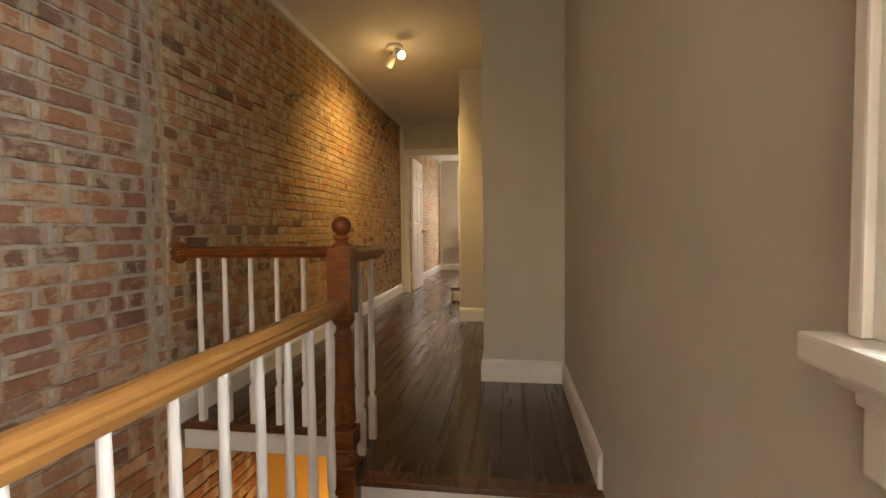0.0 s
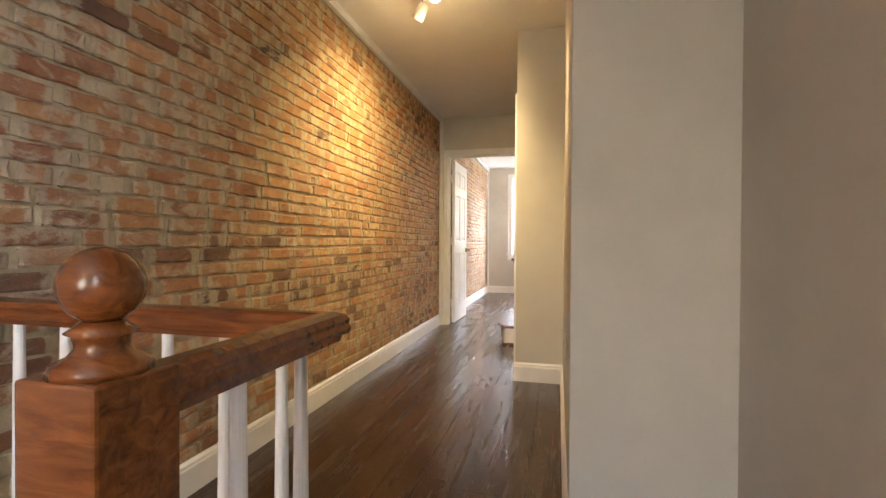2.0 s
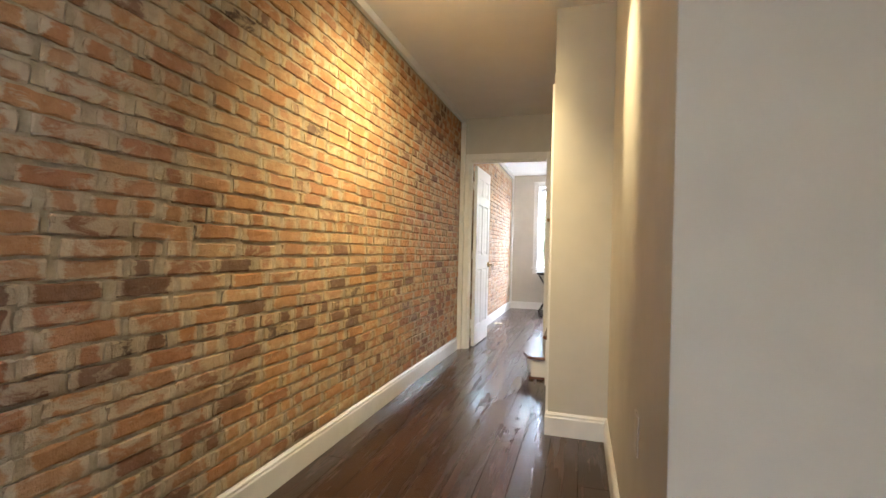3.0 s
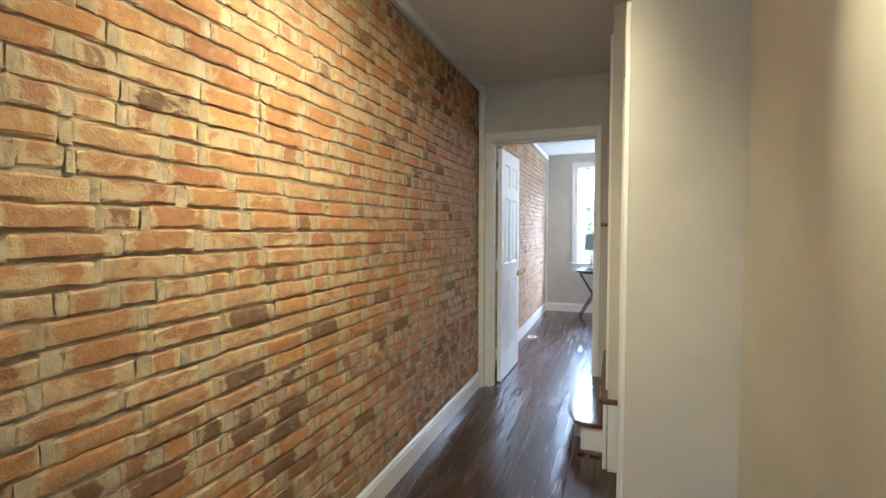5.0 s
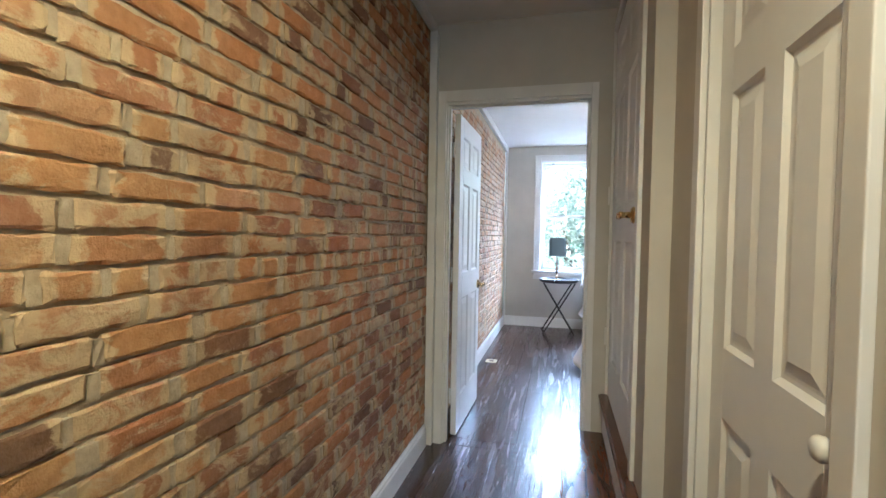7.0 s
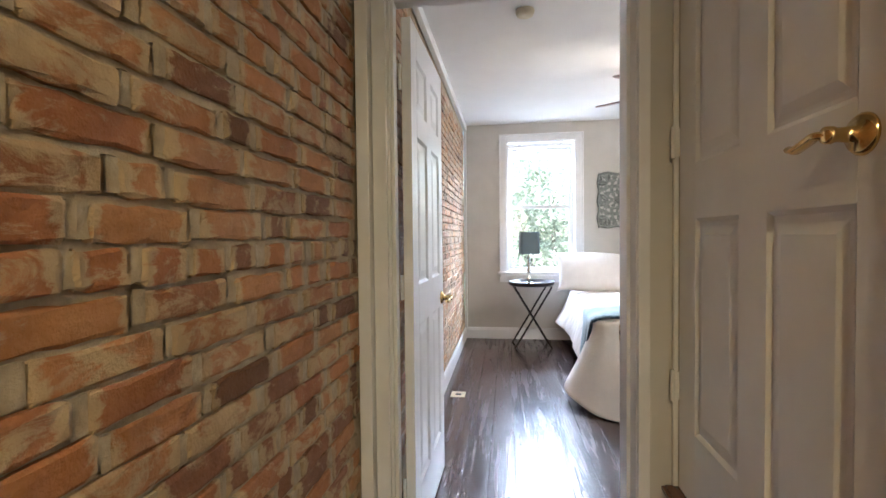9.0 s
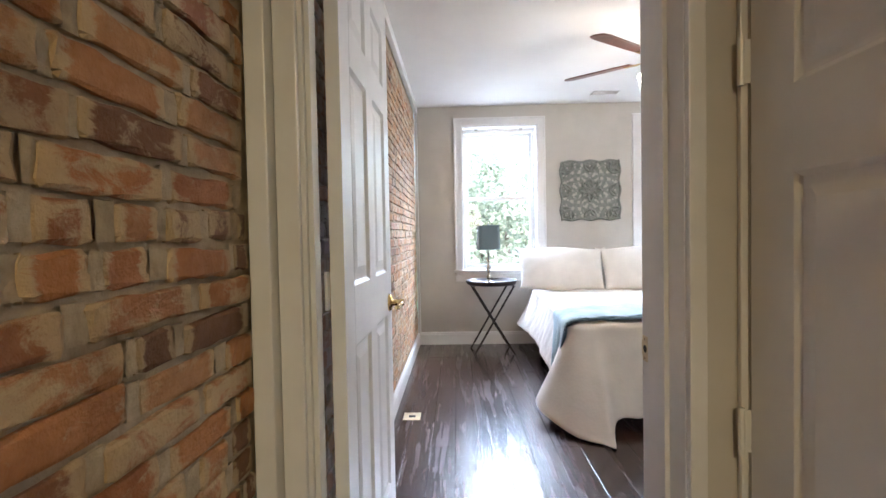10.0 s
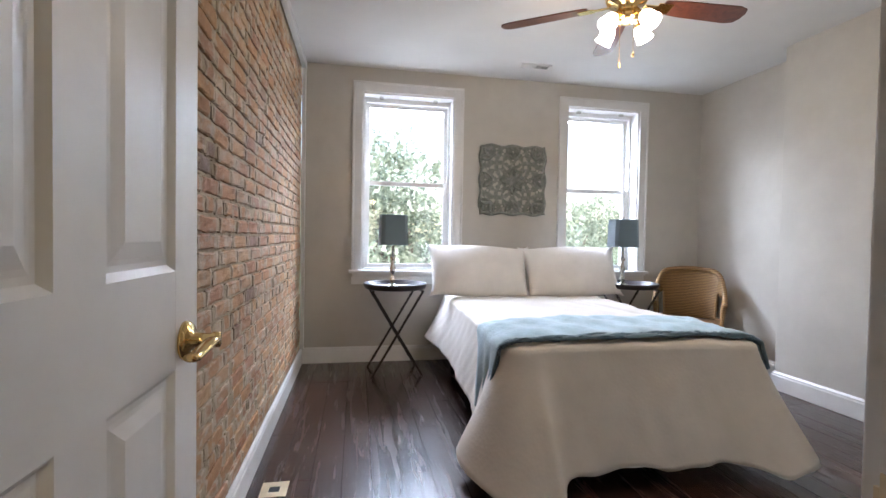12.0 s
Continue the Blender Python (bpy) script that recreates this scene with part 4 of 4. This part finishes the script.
# ---- tray tables, lamps ----
def tray_table(m):
    t = thing("tray_table", "black round tray table on crossed bamboo-style legs", "side table", m, "tables beside the bed")
    H, R = 0.69, 0.245
    part("tray", lathe(bmesh.new(), [(0.02, H - 0.014), (R - 0.01, H - 0.014), (R, H - 0.006), (R + 0.010, H + 0.022), (R + 0.006, H + 0.030), (R - 0.004, H + 0.030), (R - 0.010, H - 0.002), (0.02, H - 0.004)], 48), IRON, t, "black lacquered round tray", smooth=True)
    for sx, y in ((1, -0.16), (-1, -0.145), (1, 0.16), (-1, 0.145)):
        pts, n = [], 14
        for i in range(n + 1):
            f = i / n
            pts.append((sx * (-0.20 + 0.40 * f), y, 0.0 + (H - 0.018) * f))
        bm = sweep(bmesh.new(), circle(0.0098), pts, Vector((0, 1, 0)))
        for f in (0.14, 0.33, 0.52, 0.72, 0.9):
            lathe(bm, [(0.011, -0.008), (0.0148, 0), (0.011, 0.008)], 10, Matrix.Translation((sx * (-0.20 + 0.40 * f), y, (H - 0.018) * f)))
        part("leg", bm, IRON, t)
    for x in (-0.19, 0.19):
        part("top_bar", sweep(bmesh.new(), circle(0.008), [(x, -0.16, H - 0.022), (x, 0.16, H - 0.022)]), IRON, t)
    for x, z in ((-0.17, 0.05), (0.17, 0.05)):
        part("foot_bar", sweep(bmesh.new(), circle(0.007), [(x, -0.16, z), (x, 0.16, z)]), IRON, t)
    return t


table = tray_table(pose(0.77, 10.08, 0, 0, 0, 4))
copy_thing(table, pose(2.84, 10.08, 0, 0, 0, -6))


def table_lamp(m):
    t = thing("table_lamp", "nickel table lamp with a slate-blue box shade on a tray", "table lamp", m, "lamps on the tray tables")
    part("base", lathe(bmesh.new(), [(0.062, 0), (0.062, 0.006), (0.045, 0.014), (0.018, 0.022), (0.012, 0.03), (0.01, 0.035)], 32), STEEL, t, smooth=True)
    part("stem", lathe(bmesh.new(), [(0.014, 0.03), (0.026, 0.045), (0.030, 0.06), (0.015, 0.08), (0.012, 0.10), (0.022, 0.125), (0.026, 0.15), (0.015, 0.18), (0.012, 0.21), (0.024, 0.225), (0.024, 0.235), (0.013, 0.245), (0.010, 0.33), (0.004, 0.58), (0.009, 0.585), (0.010, 0.597), (0.003, 0.605)], 18), STEEL, t, smooth=True)
    bm = bmesh.new()
    a, b, c = 0.100, 0.106, 0.024
    def ring(h, z, k):
        return [bm.verts.new((x, y, z)) for x, y in ((-h, -h + k), (-h + k, -h), (h - k, -h), (h, -h + k), (h, h - k), (h - k, h), (-h + k, h), (-h, h - k))]
    rs = [ring(b, 0.335, c), ring(b + 0.002, 0.341, c), ring(b, 0.347, c), ring(a, 0.562, c), ring(a + 0.002, 0.568, c), ring(a, 0.574, c), ring(a - 0.004, 0.574, c), ring(b - 0.004, 0.335, c)]
    for p, q in zip(rs, rs[1:] + rs[:1]):
        for i in range(8):
            bm.faces.new((p[i], p[(i + 1) % 8], q[(i + 1) % 8], q[i]))
    bmesh.ops.recalc_face_normals(bm, faces=bm.faces[:])
    part("shade", bm, SHADE, t, "slate-blue fabric box shade")
    part("spider", boxes(((-0.108, -0.002, 0.566), (0.108, 0.002, 0.569)), ((-0.002, -0.108, 0.5695), (0.002, 0.108, 0.5725))), STEEL, t)
    return t


lamp_1 = table_lamp(pose(0.745, 10.06, 0.690, 0, 0, 5))
copy_thing(lamp_1, pose(2.75, 10.04, 0.700, 0, 0, -8))


# ---- wicker chair ----
def wicker_chair(m):
    t = thing("wicker_chair", "honey-coloured wicker armchair with a low curved back", "chair", m)
    n, rows = 44, 10

    def shell(f, v, grow=1.0):
        """A squarish tub: f runs from one arm round the back to the other."""
        a = radians(-118 + 236 * f)
        c, s_ = math.cos(a), math.sin(a)
        k = (abs(c) ** 2.7 + abs(s_) ** 2.7) ** (-1 / 2.7) * grow
        back = smooth_step(-0.05, 0.80, c)
        top = 0.55 + 0.25 * back + 0.045 * max(0, c) ** 2
        return Vector((0.25 * k * s_ * (1 + 0.10 * v), 0.24 * k * c + 0.05 * v * back, 0.38 + (top - 0.38) * v))
    bm = bmesh.new()
    grid = [[bm.verts.new(shell(i / n, j / rows)) for i in range(n + 1)] for j in range(rows + 1)]
    for a, b in zip(grid, grid[1:]):
        for i in range(n):
            mid = abs(-118 + 236 * (i + 0.5) / n)
            if not 50 < mid < 70 or a[i].co.z > 0.60 or a[i].co.z < 0.40:
                bm.faces.new((a[i], a[i + 1], b[i + 1], b[i]))
    back = part("back", bm, WICKER, t, smooth=True)
    mod = back.modifiers.new("thickness", "SOLIDIFY")
    mod.thickness = 0.016
    rim = [shell(i / n, 1.0) for i in range(n + 1)]
    part("rim", sweep(bmesh.new(), circle(0.021, 10), rim), WICKER, t, smooth=True)
    part("seat", boxes(((-0.265, -0.27, 0.355), (0.265, 0.235, 0.40)), bevel=0.018), WICKER, t)
    part("apron", boxes(((-0.25, -0.262, 0.27), (0.25, -0.245, 0.356)), bevel=0.004), WICKER, t)
    for x in (-0.24, 0.24):
        for y in (-0.24, 0.21):
            part("leg", sweep(bmesh.new(), circle(0.017, 10), [(x * 1.06, y * 1.06, 0), (x, y, 0.36)], Vector((0, 1, 0))), WICKER, t)
    for p in (rim[0], rim[-1]):
        part("arm_post", sweep(bmesh.new(), circle(0.016, 10), [(p.x * 0.95, p.y - 0.02, 0.37), (p.x, p.y, p.z)], Vector((0, 1, 0))), WICKER, t)
    for i in range(15):
        f = (i + 0.5) / 15
        part("cane", sweep(bmesh.new(), circle(0.006, 6), [shell(f, 0.03, 1.03), shell(f, 0.97, 1.03)], Vector((0.3, 1, 0))), WICKER, t)
    return t


wicker_chair(pose(3.34, 9.94, 0, 0, 0, -40))

# ---- carved wall panel ----
def carving():
    """A square of pierced scrollwork: rings, petals and leaves about a middle rose, one carved piece."""
    bm = bmesh.new()
    S = 0.305

    def petal(cx, cy, ang, length, width, z=0.0):
        pts = []
        for i in range(17):
            f = i / 16
            pts.append((length * f, width * math.sin(math.pi * f) ** 0.8))
        loop = pts + [(x, -y) for x, y in reversed(pts[1:-1])]
        c, s = math.cos(ang), math.sin(ang)
        path = [Vector((cx + x * c - y * s, 0, cy + x * s + y * c)) for x, y in loop]
        path.append(path[0])
        sweep(bm, [(-0.012, -0.008), (0.012, -0.008), (0.0135, 0.002), (0, 0.012), (-0.0135, 0.002)], path, Vector((0, -1, 0)))
    for k in range(8):
        petal(0, 0, k * math.pi / 4, 0.115, 0.026)
    for qx in (-1, 1):
        for qy in (-1, 1):
            cx, cy = qx * 0.205, qy * 0.205
            for k in range(3):
                petal(cx, cy, math.atan2(qy, qx) + (k - 1) * 0.9, 0.095, 0.022)
    for k in range(4):
        a = k * math.pi / 2
        cx, cy = 0.2 * math.cos(a), 0.2 * math.sin(a)
        for d in (-0.7, 0.7):
            petal(cx, cy, a + d, 0.092, 0.017)
    # pierced ground, one centimetre squares left out where the holes are
    cells, grid = 62, {}

    def ground(i, j):
        if (i, j) not in grid:
            grid[i, j] = bm.verts.new((-S + 2 * S * i / cells, 0.002, -S + 2 * S * j / cells))
        return grid[i, j]
    for i in range(cells):
        for j in range(cells):
            x, y = abs((i + 0.5) / cells * 2 - 1) * S, abs((j + 0.5) / cells * 2 - 1) * S
            a, r = math.atan2(y, x), math.hypot(x, y)
            pierced = math.cos(12 * a) * math.sin(r * 60 + 0.6) > 0.50 or math.cos(16 * a + 3.1) * math.cos(r * 85) > 0.66
            if not pierced or r < 0.03 or max(x, y) > S - 0.02:
                bm.faces.new((ground(i, j), ground(i + 1, j), ground(i + 1, j + 1), ground(i, j + 1)))
    # scalloped rim
    path, n = [], 96
    for i in range(n + 1):
        f = (i % n) / n * 4
        side, u = int(f), (f - int(f)) * 2 - 1
        w = S + 0.009 * math.cos(u * math.pi * 3)
        x, y = {0: (u * S, w), 1: (w, -u * S), 2: (-u * S, -w), 3: (-w, u * S)}[side]
        path.append(Vector((x, 0, y)))
    sweep(bm, [(-0.011, -0.008), (0.011, -0.008), (0.012, 0.003), (0, 0.011), (-0.012, 0.003)], path, Vector((0, -1, 0)))
    return bm


art = thing("carved_wall_panel", "weathered grey carved wooden panel with a pierced flower pattern", "wall decoration", pose(1.852, FAR - 0.014, 1.622))
part("carving", carving(), CARVED, art)

# ---- outdoors ----
structure("ground", boxes(((-400, -400, LOWER - 0.6), (400, 400, LOWER - 0.3))), GRASS)
structure("road", boxes(((-80, 15.0, LOWER - 0.3), (80, 23.0, LOWER - 0.27))), PAVE)


def tree(name, m, height, spread, seed, leaves):
    rng = np.random.default_rng(seed)
    t = thing(name, "leafy green street tree outside the bedroom windows", "tree", m, "trees outside")
    bm = bmesh.new()
    base = height * 0.32

    def limb(a, b, r0, r1):
        d = Vector(b) - Vector(a)
        q = d.to_track_quat("Z", "Y").to_matrix().to_4x4()
        lathe(bm, [(r0, 0), (r0 * 0.6 + r1 * 0.4, d.length * 0.5), (r1, d.length)], 9, Matrix.Translation(a) @ q)
    limb((0, 0, -0.1), (0.1, 0, base), 0.20, 0.14)
    centres = []
    for i in range(11):
        a, h = i * 2.4, base + (height - base) * rng.uniform(0.25, 0.85)
        rr = spread * rng.uniform(0.35, 0.8)
        tip = (rr * math.cos(a), rr * math.sin(a), h)
        limb((0.1, 0, base - 0.1), tip, 0.09, 0.02)
        centres.append(tip)
    limb((0.1, 0, base - 0.1), (0, 0, height * 0.85), 0.12, 0.03)
    part("trunk", bm, BARK, t)
    cs = np.array(centres + [(0, 0, height * 0.85)])
    clumps = cs[rng.integers(0, len(cs), 130)] + rng.normal(0, spread * 0.24, (130, 3))
    pick = clumps[rng.integers(0, len(clumps), leaves)] + rng.normal(0, spread * 0.075, (leaves, 3))
    u = rng.normal(0, 1, (leaves, 3)); u /= np.linalg.norm(u, axis=1)[:, None]
    w = np.cross(u, rng.normal(0, 1, (leaves, 3))); w /= np.linalg.norm(w, axis=1)[:, None]
    size = rng.uniform(0.05, 0.10, (leaves, 1))
    verts = np.stack([pick - u * size, pick + w * size * 0.45, pick + u * size, pick - w * size * 0.45], 1).reshape(-1, 3)
    me = bpy.data.meshes.new("crown")
    me.from_pydata(verts.tolist(), [], [(4 * i, 4 * i + 1, 4 * i + 2, 4 * i + 3) for i in range(leaves)])
    me.materials.append(LEAF)
    tagged(part("crown", me, None, t), kind="stuff")


tree("tree", pose(1.7, 17.5, LOWER - 0.3), 6.2, 2.6, 3, 15000)
tree("tree", pose(5.9, 19.3, LOWER - 0.3), 5.4, 2.0, 5, 9000)
tree("tree", pose(11.5, 27.5, LOWER - 0.3), 5.6, 2.8, 8, 16000)
tree("tree", pose(-3.5, 27.0, LOWER - 0.3), 7.2, 3.0, 11, 16000)

# ---- floor boards ----
floor = thing("floor", "", "", kind="structure")
BOARDS = {}


def board(x, w, y0, y1, z, parent, roll=0.0):
    key = (round(w, 3), round(y1 - y0, 2))
    if key not in BOARDS:
        BOARDS[key] = mesh_of(boxes(((0.0008, 0.0008, -0.022), (w - 0.0008, y1 - y0 - 0.0008, 0.0)), bevel=0.0016), "floor_board", FLOOR)
    part("floor_board", BOARDS[key], None, parent, at=pose(x, y0, z, 0, roll, 0))


def boards(x0, x1, y0, y1, z, parent, seed):
    rng = random.Random(seed)
    n = round((x1 - x0) / 0.135)
    w = (x1 - x0) / n
    for i in range(n):
        y = y0
        lengths = [1.4, 1.9, 2.4, 3.1]
        while y < y1 - 0.01:
            step = rng.choice(lengths)
            if y + step > y1 - 0.5:
                step = y1 - y
            board(x0 + i * w, w, y, y + step, z + rng.uniform(-0.0008, 0.0), parent, rng.uniform(-0.45, 0.45))
            y += step


boards(0.0, 0.99, 1.735, END, 0.0, floor, 1)
boards(0.99, 1.45, 1.345, 6.44, 0.0, floor, 2)
boards(1.45, RIGHT, 1.345, 2.47, 0.0, floor, 3)
boards(0.0, 0.930, END, ROOM, 0.0, floor, 4)
boards(0.0, ROOMR, ROOM, FAR, 0.0, floor, 5)
landing_floor = thing("landing_floor", "", "", kind="structure")
boards(0.99, RIGHT, BACK, 1.285, LAND, landing_floor, 6)


# ---- bricks ----
def brick_mesh(length, height, depth, seed, worn):
    """One old brick, face towards +x, from y 0 to length and z 0 to height, with a chipped uneven outline."""
    rng = random.Random(seed)
    k = 0.0065
    ys = [0.0, k * 1.4] + [length * f for f in ((0.16, 0.33, 0.5, 0.67, 0.84) if length > 0.15 else (0.3, 0.7))] + [length - k * 1.4, length]
    zs = [0.0, k * 0.8, height * 0.5, height - k * 0.8, height]
    verts, faces, ends = [], [], []
    ny, nz = len(ys), len(zs)
    for j, z in enumerate(zs):
        for i, y in enumerate(ys):
            rim = i in (0, ny - 1) or j in (0, nz - 1)
            corner = i in (0, ny - 1) and j in (0, nz - 1)
            jog = 0.0036 * worn
            dx = -rng.uniform(0.0015, 0.0062) * worn if rim else rng.uniform(-0.0020, 0.0020) * worn
            if corner:
                dx -= rng.uniform(0.0, 0.004) * worn
            dy = rng.uniform(-jog, jog) + (math.copysign(0.002, length / 2 - y) * worn if corner else 0)
            dz = rng.uniform(-jog, jog) * 0.9 + (math.copysign(0.002, height / 2 - z) * worn if corner else 0)
            verts.append((dx, y + dy, z + dz))
            ends.append(1.0 if i in (0, 1, ny - 2, ny - 1) else 0.0)
    for j in range(nz - 1):
        for i in range(ny - 1):
            a = j * ny + i
            faces.append((a, a + 1, a + ny + 1, a + ny))
    ring = list(range(ny)) + [j * ny + ny - 1 for j in range(1, nz)] + [(nz - 1) * ny + i for i in range(ny - 2, -1, -1)] + [j * ny for j in range(nz - 2, 0, -1)]
    base = len(verts)
    for v in ring:
        verts.append((-depth, verts[v][1], verts[v][2]))
        ends.append(ends[v])
    for i in range(len(ring)):
        j = (i + 1) % len(ring)
        faces.append((ring[j], ring[i], base + i, base + j))
    return verts, faces, ends


def pydata_mesh(name, verts, faces, ends, mat):
    me = bpy.data.meshes.new(name)
    me.from_pydata(verts, [], faces)
    if ends:
        me.attributes.new("brick_end", "FLOAT", "POINT").data.foreach_set("value", ends)
    me.materials.append(mat)
    return me


def brick_field(host, y0, y1, z0, z1, course, joint, mat, seed, near, x=0.0, length=0.205, worn=1.0, burnt=None):
    """Lays courses of bricks on the wall's face; those within the near stretch are objects of their own."""
    rng = random.Random(seed)
    h = course - joint
    variants = {}
    for k, ln in enumerate((length, length * 0.47)):
        for s in range(10):
            shape = brick_mesh(ln - 0.003, h, 0.020, seed * 100 + k * 10 + s, worn)
            variants[(k, s)] = (pydata_mesh("brick", *shape, mat), ln, shape)
            if burnt:
                variants[(k, s + 10)] = (pydata_mesh("brick", *shape, BRICK_DARK), ln, shape)
    rest_v, rest_f, rest_e, rest_m = [], [], [], []
    hosts = host if isinstance(host, list) else [host]
    singles = [0] * len(hosts)
    plug_v, plug_f = [], []

    def plug(ya, yb, za, zb):
        """Flush mortar in an upright joint, its face pushed about."""
        o, d = len(plug_v), x - rng.uniform(0.0005, 0.0042)
        ys, zs = [ya, (ya + yb) / 2 + rng.uniform(-0.002, 0.002), yb], [za, za * 0.5 + zb * 0.5, zb]
        for z_ in zs:
            for y_ in ys:
                plug_v.append((d + rng.uniform(-0.0015, 0.0015), y_ + rng.uniform(-0.002, 0.002), z_ + rng.uniform(-0.001, 0.001)))
        for i_ in (0, 1, 3, 4):
            plug_f.append((o + i_, o + i_ + 1, o + i_ + 4, o + i_ + 3))
        b_ = len(plug_v)
        for y_, z_ in ((ya, za), (yb, za), (yb, zb), (ya, zb)):
            plug_v.append((x - 0.020, y_, z_))
        plug_f.append((b_, b_ + 1, o + 2, o))
        plug_f.append((b_ + 2, b_ + 3, o + 6, o + 8))
    rows = int((z1 - z0) / course)
    for r in range(rows):
        z = z0 + r * course
        header = r % 7 == 3

        y = y0 + (0 if header else (r % 2) * -0.105) + rng.uniform(-0.03, 0.03)
        while y < y1 - 0.02:
            k = 1 if header or rng.random() < 0.12 else 0
            ln = variants[(k, 0)][1]
            stretch = rng.uniform(0.92, 1.07)
            a, b = max(y, y0), min(y + ln * stretch, y1)
            if b - a > 0.03:
                key = (k, rng.randrange(10) + (10 if burnt and rng.random() < burnt(a, z) else 0))
                sc = (b - a) / ln
                zj, xj, tilt = rng.uniform(-0.0022, 0.0022) * worn + 0.0042 * worn * math.sin(a * 2.1 + r * 0.35), rng.uniform(-0.004, 0.004) * worn, rng.uniform(-1.2, 1.2) * worn
                m = Matrix.Translation((x + xj, a, z + zj)) @ Matrix.Rotation(radians(tilt), 4, "X") @ Matrix.Diagonal((1, sc, rng.uniform(0.95, 1.06), 1))
                stretch_no = min(len(hosts) - 1, int((a - y0) / (y1 - y0) * len(hosts)))
                if near[0] < a < near[1] and near[2] < z < near[3] and singles[stretch_no] < 300:
                    ob = new("brick", variants[key][0])
                    ob.parent, ob.matrix_basis = hosts[stretch_no], m
                    singles[stretch_no] += 1
                else:
                    vs, fs, es = variants[key][2]
                    rest_e.extend(es)
                    o = len(rest_v)
                    rest_v.extend(tuple(m @ Vector(v)) for v in vs)
                    rest_f.extend(tuple(i + o for i in f) for f in fs)
                    rest_m.extend([1 if key[1] > 9 else 0] * len(fs))
            gap = 0.008 + rng.uniform(0.0, 0.010) + (rng.uniform(0.004, 0.016) if rng.random() < 0.3 else 0)
            y += ln * stretch
            if y0 + 0.01 < y < y1 - gap - 0.005:
                plug(y - 0.005, y + gap + 0.003, z + rng.uniform(0, 0.002), z + h + rng.uniform(-0.003, 0.002))
            y += gap
    rest = pydata_mesh("bricks", rest_v, rest_f, rest_e, mat)
    rest.materials.append(BRICK_DARK)
    rest.polygons.foreach_set("material_index", rest_m)
    if rest_v:
        tagged(part("bricks", rest, None, hosts[0]), kind="stuff")
    me = bpy.data.meshes.new("mortar_joints")
    me.from_pydata(plug_v, [], plug_f)
    me.materials.append(MORTAR_OLD if mat == BRICK_OLD else MORTAR)
    tagged(part("mortar_joints", me, None, hosts[0]), kind="stuff")


hall_bricks = [thing("hall_brickwork", "", "", kind="structure") for _ in range(4)]
def burnt_share(y, z):
    """More dark bricks in a band at waist height, at the stair and towards the bedroom."""
    return 0.04 + 0.22 * min(1, max(0, (y - 4.2) / 1.2)) + 0.42 * math.exp(-((z - 0.82 + 0.08 * (y - 2.5)) / 0.20) ** 2) + 0.16 * min(1, max(0, (3.0 - y) / 1.2)) + (0.08 if z < 0.6 else 0)


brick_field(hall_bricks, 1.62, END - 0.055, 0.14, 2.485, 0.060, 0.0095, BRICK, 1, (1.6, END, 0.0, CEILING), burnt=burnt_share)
stair_bricks = thing("stair_brickwork", "", "", kind="structure")
brick_field(stair_bricks, BACK, 1.50, LOWER + 0.3, CEILING, 0.0715, 0.015, BRICK_OLD, 2, (-0.2, 1.5, 0.3, 1.8), 0.004, 0.20, 0.7)
brick_field(stair_bricks, 1.53, 1.60, LOWER + 0.3, CEILING, 0.0715, 0.018, BRICK_OLD, 3, (0, 0, 0, 0), -0.003, 0.10, 1.3)
brick_field(stair_bricks, 1.62, 2.45, LOWER + 0.3, -0.22, 0.0715, 0.015, BRICK_OLD, 4, (0, 0, 0, 0), 0.0, 0.20, 0.7)
room_bricks = thing("bedroom_brickwork", "", "", kind="structure")
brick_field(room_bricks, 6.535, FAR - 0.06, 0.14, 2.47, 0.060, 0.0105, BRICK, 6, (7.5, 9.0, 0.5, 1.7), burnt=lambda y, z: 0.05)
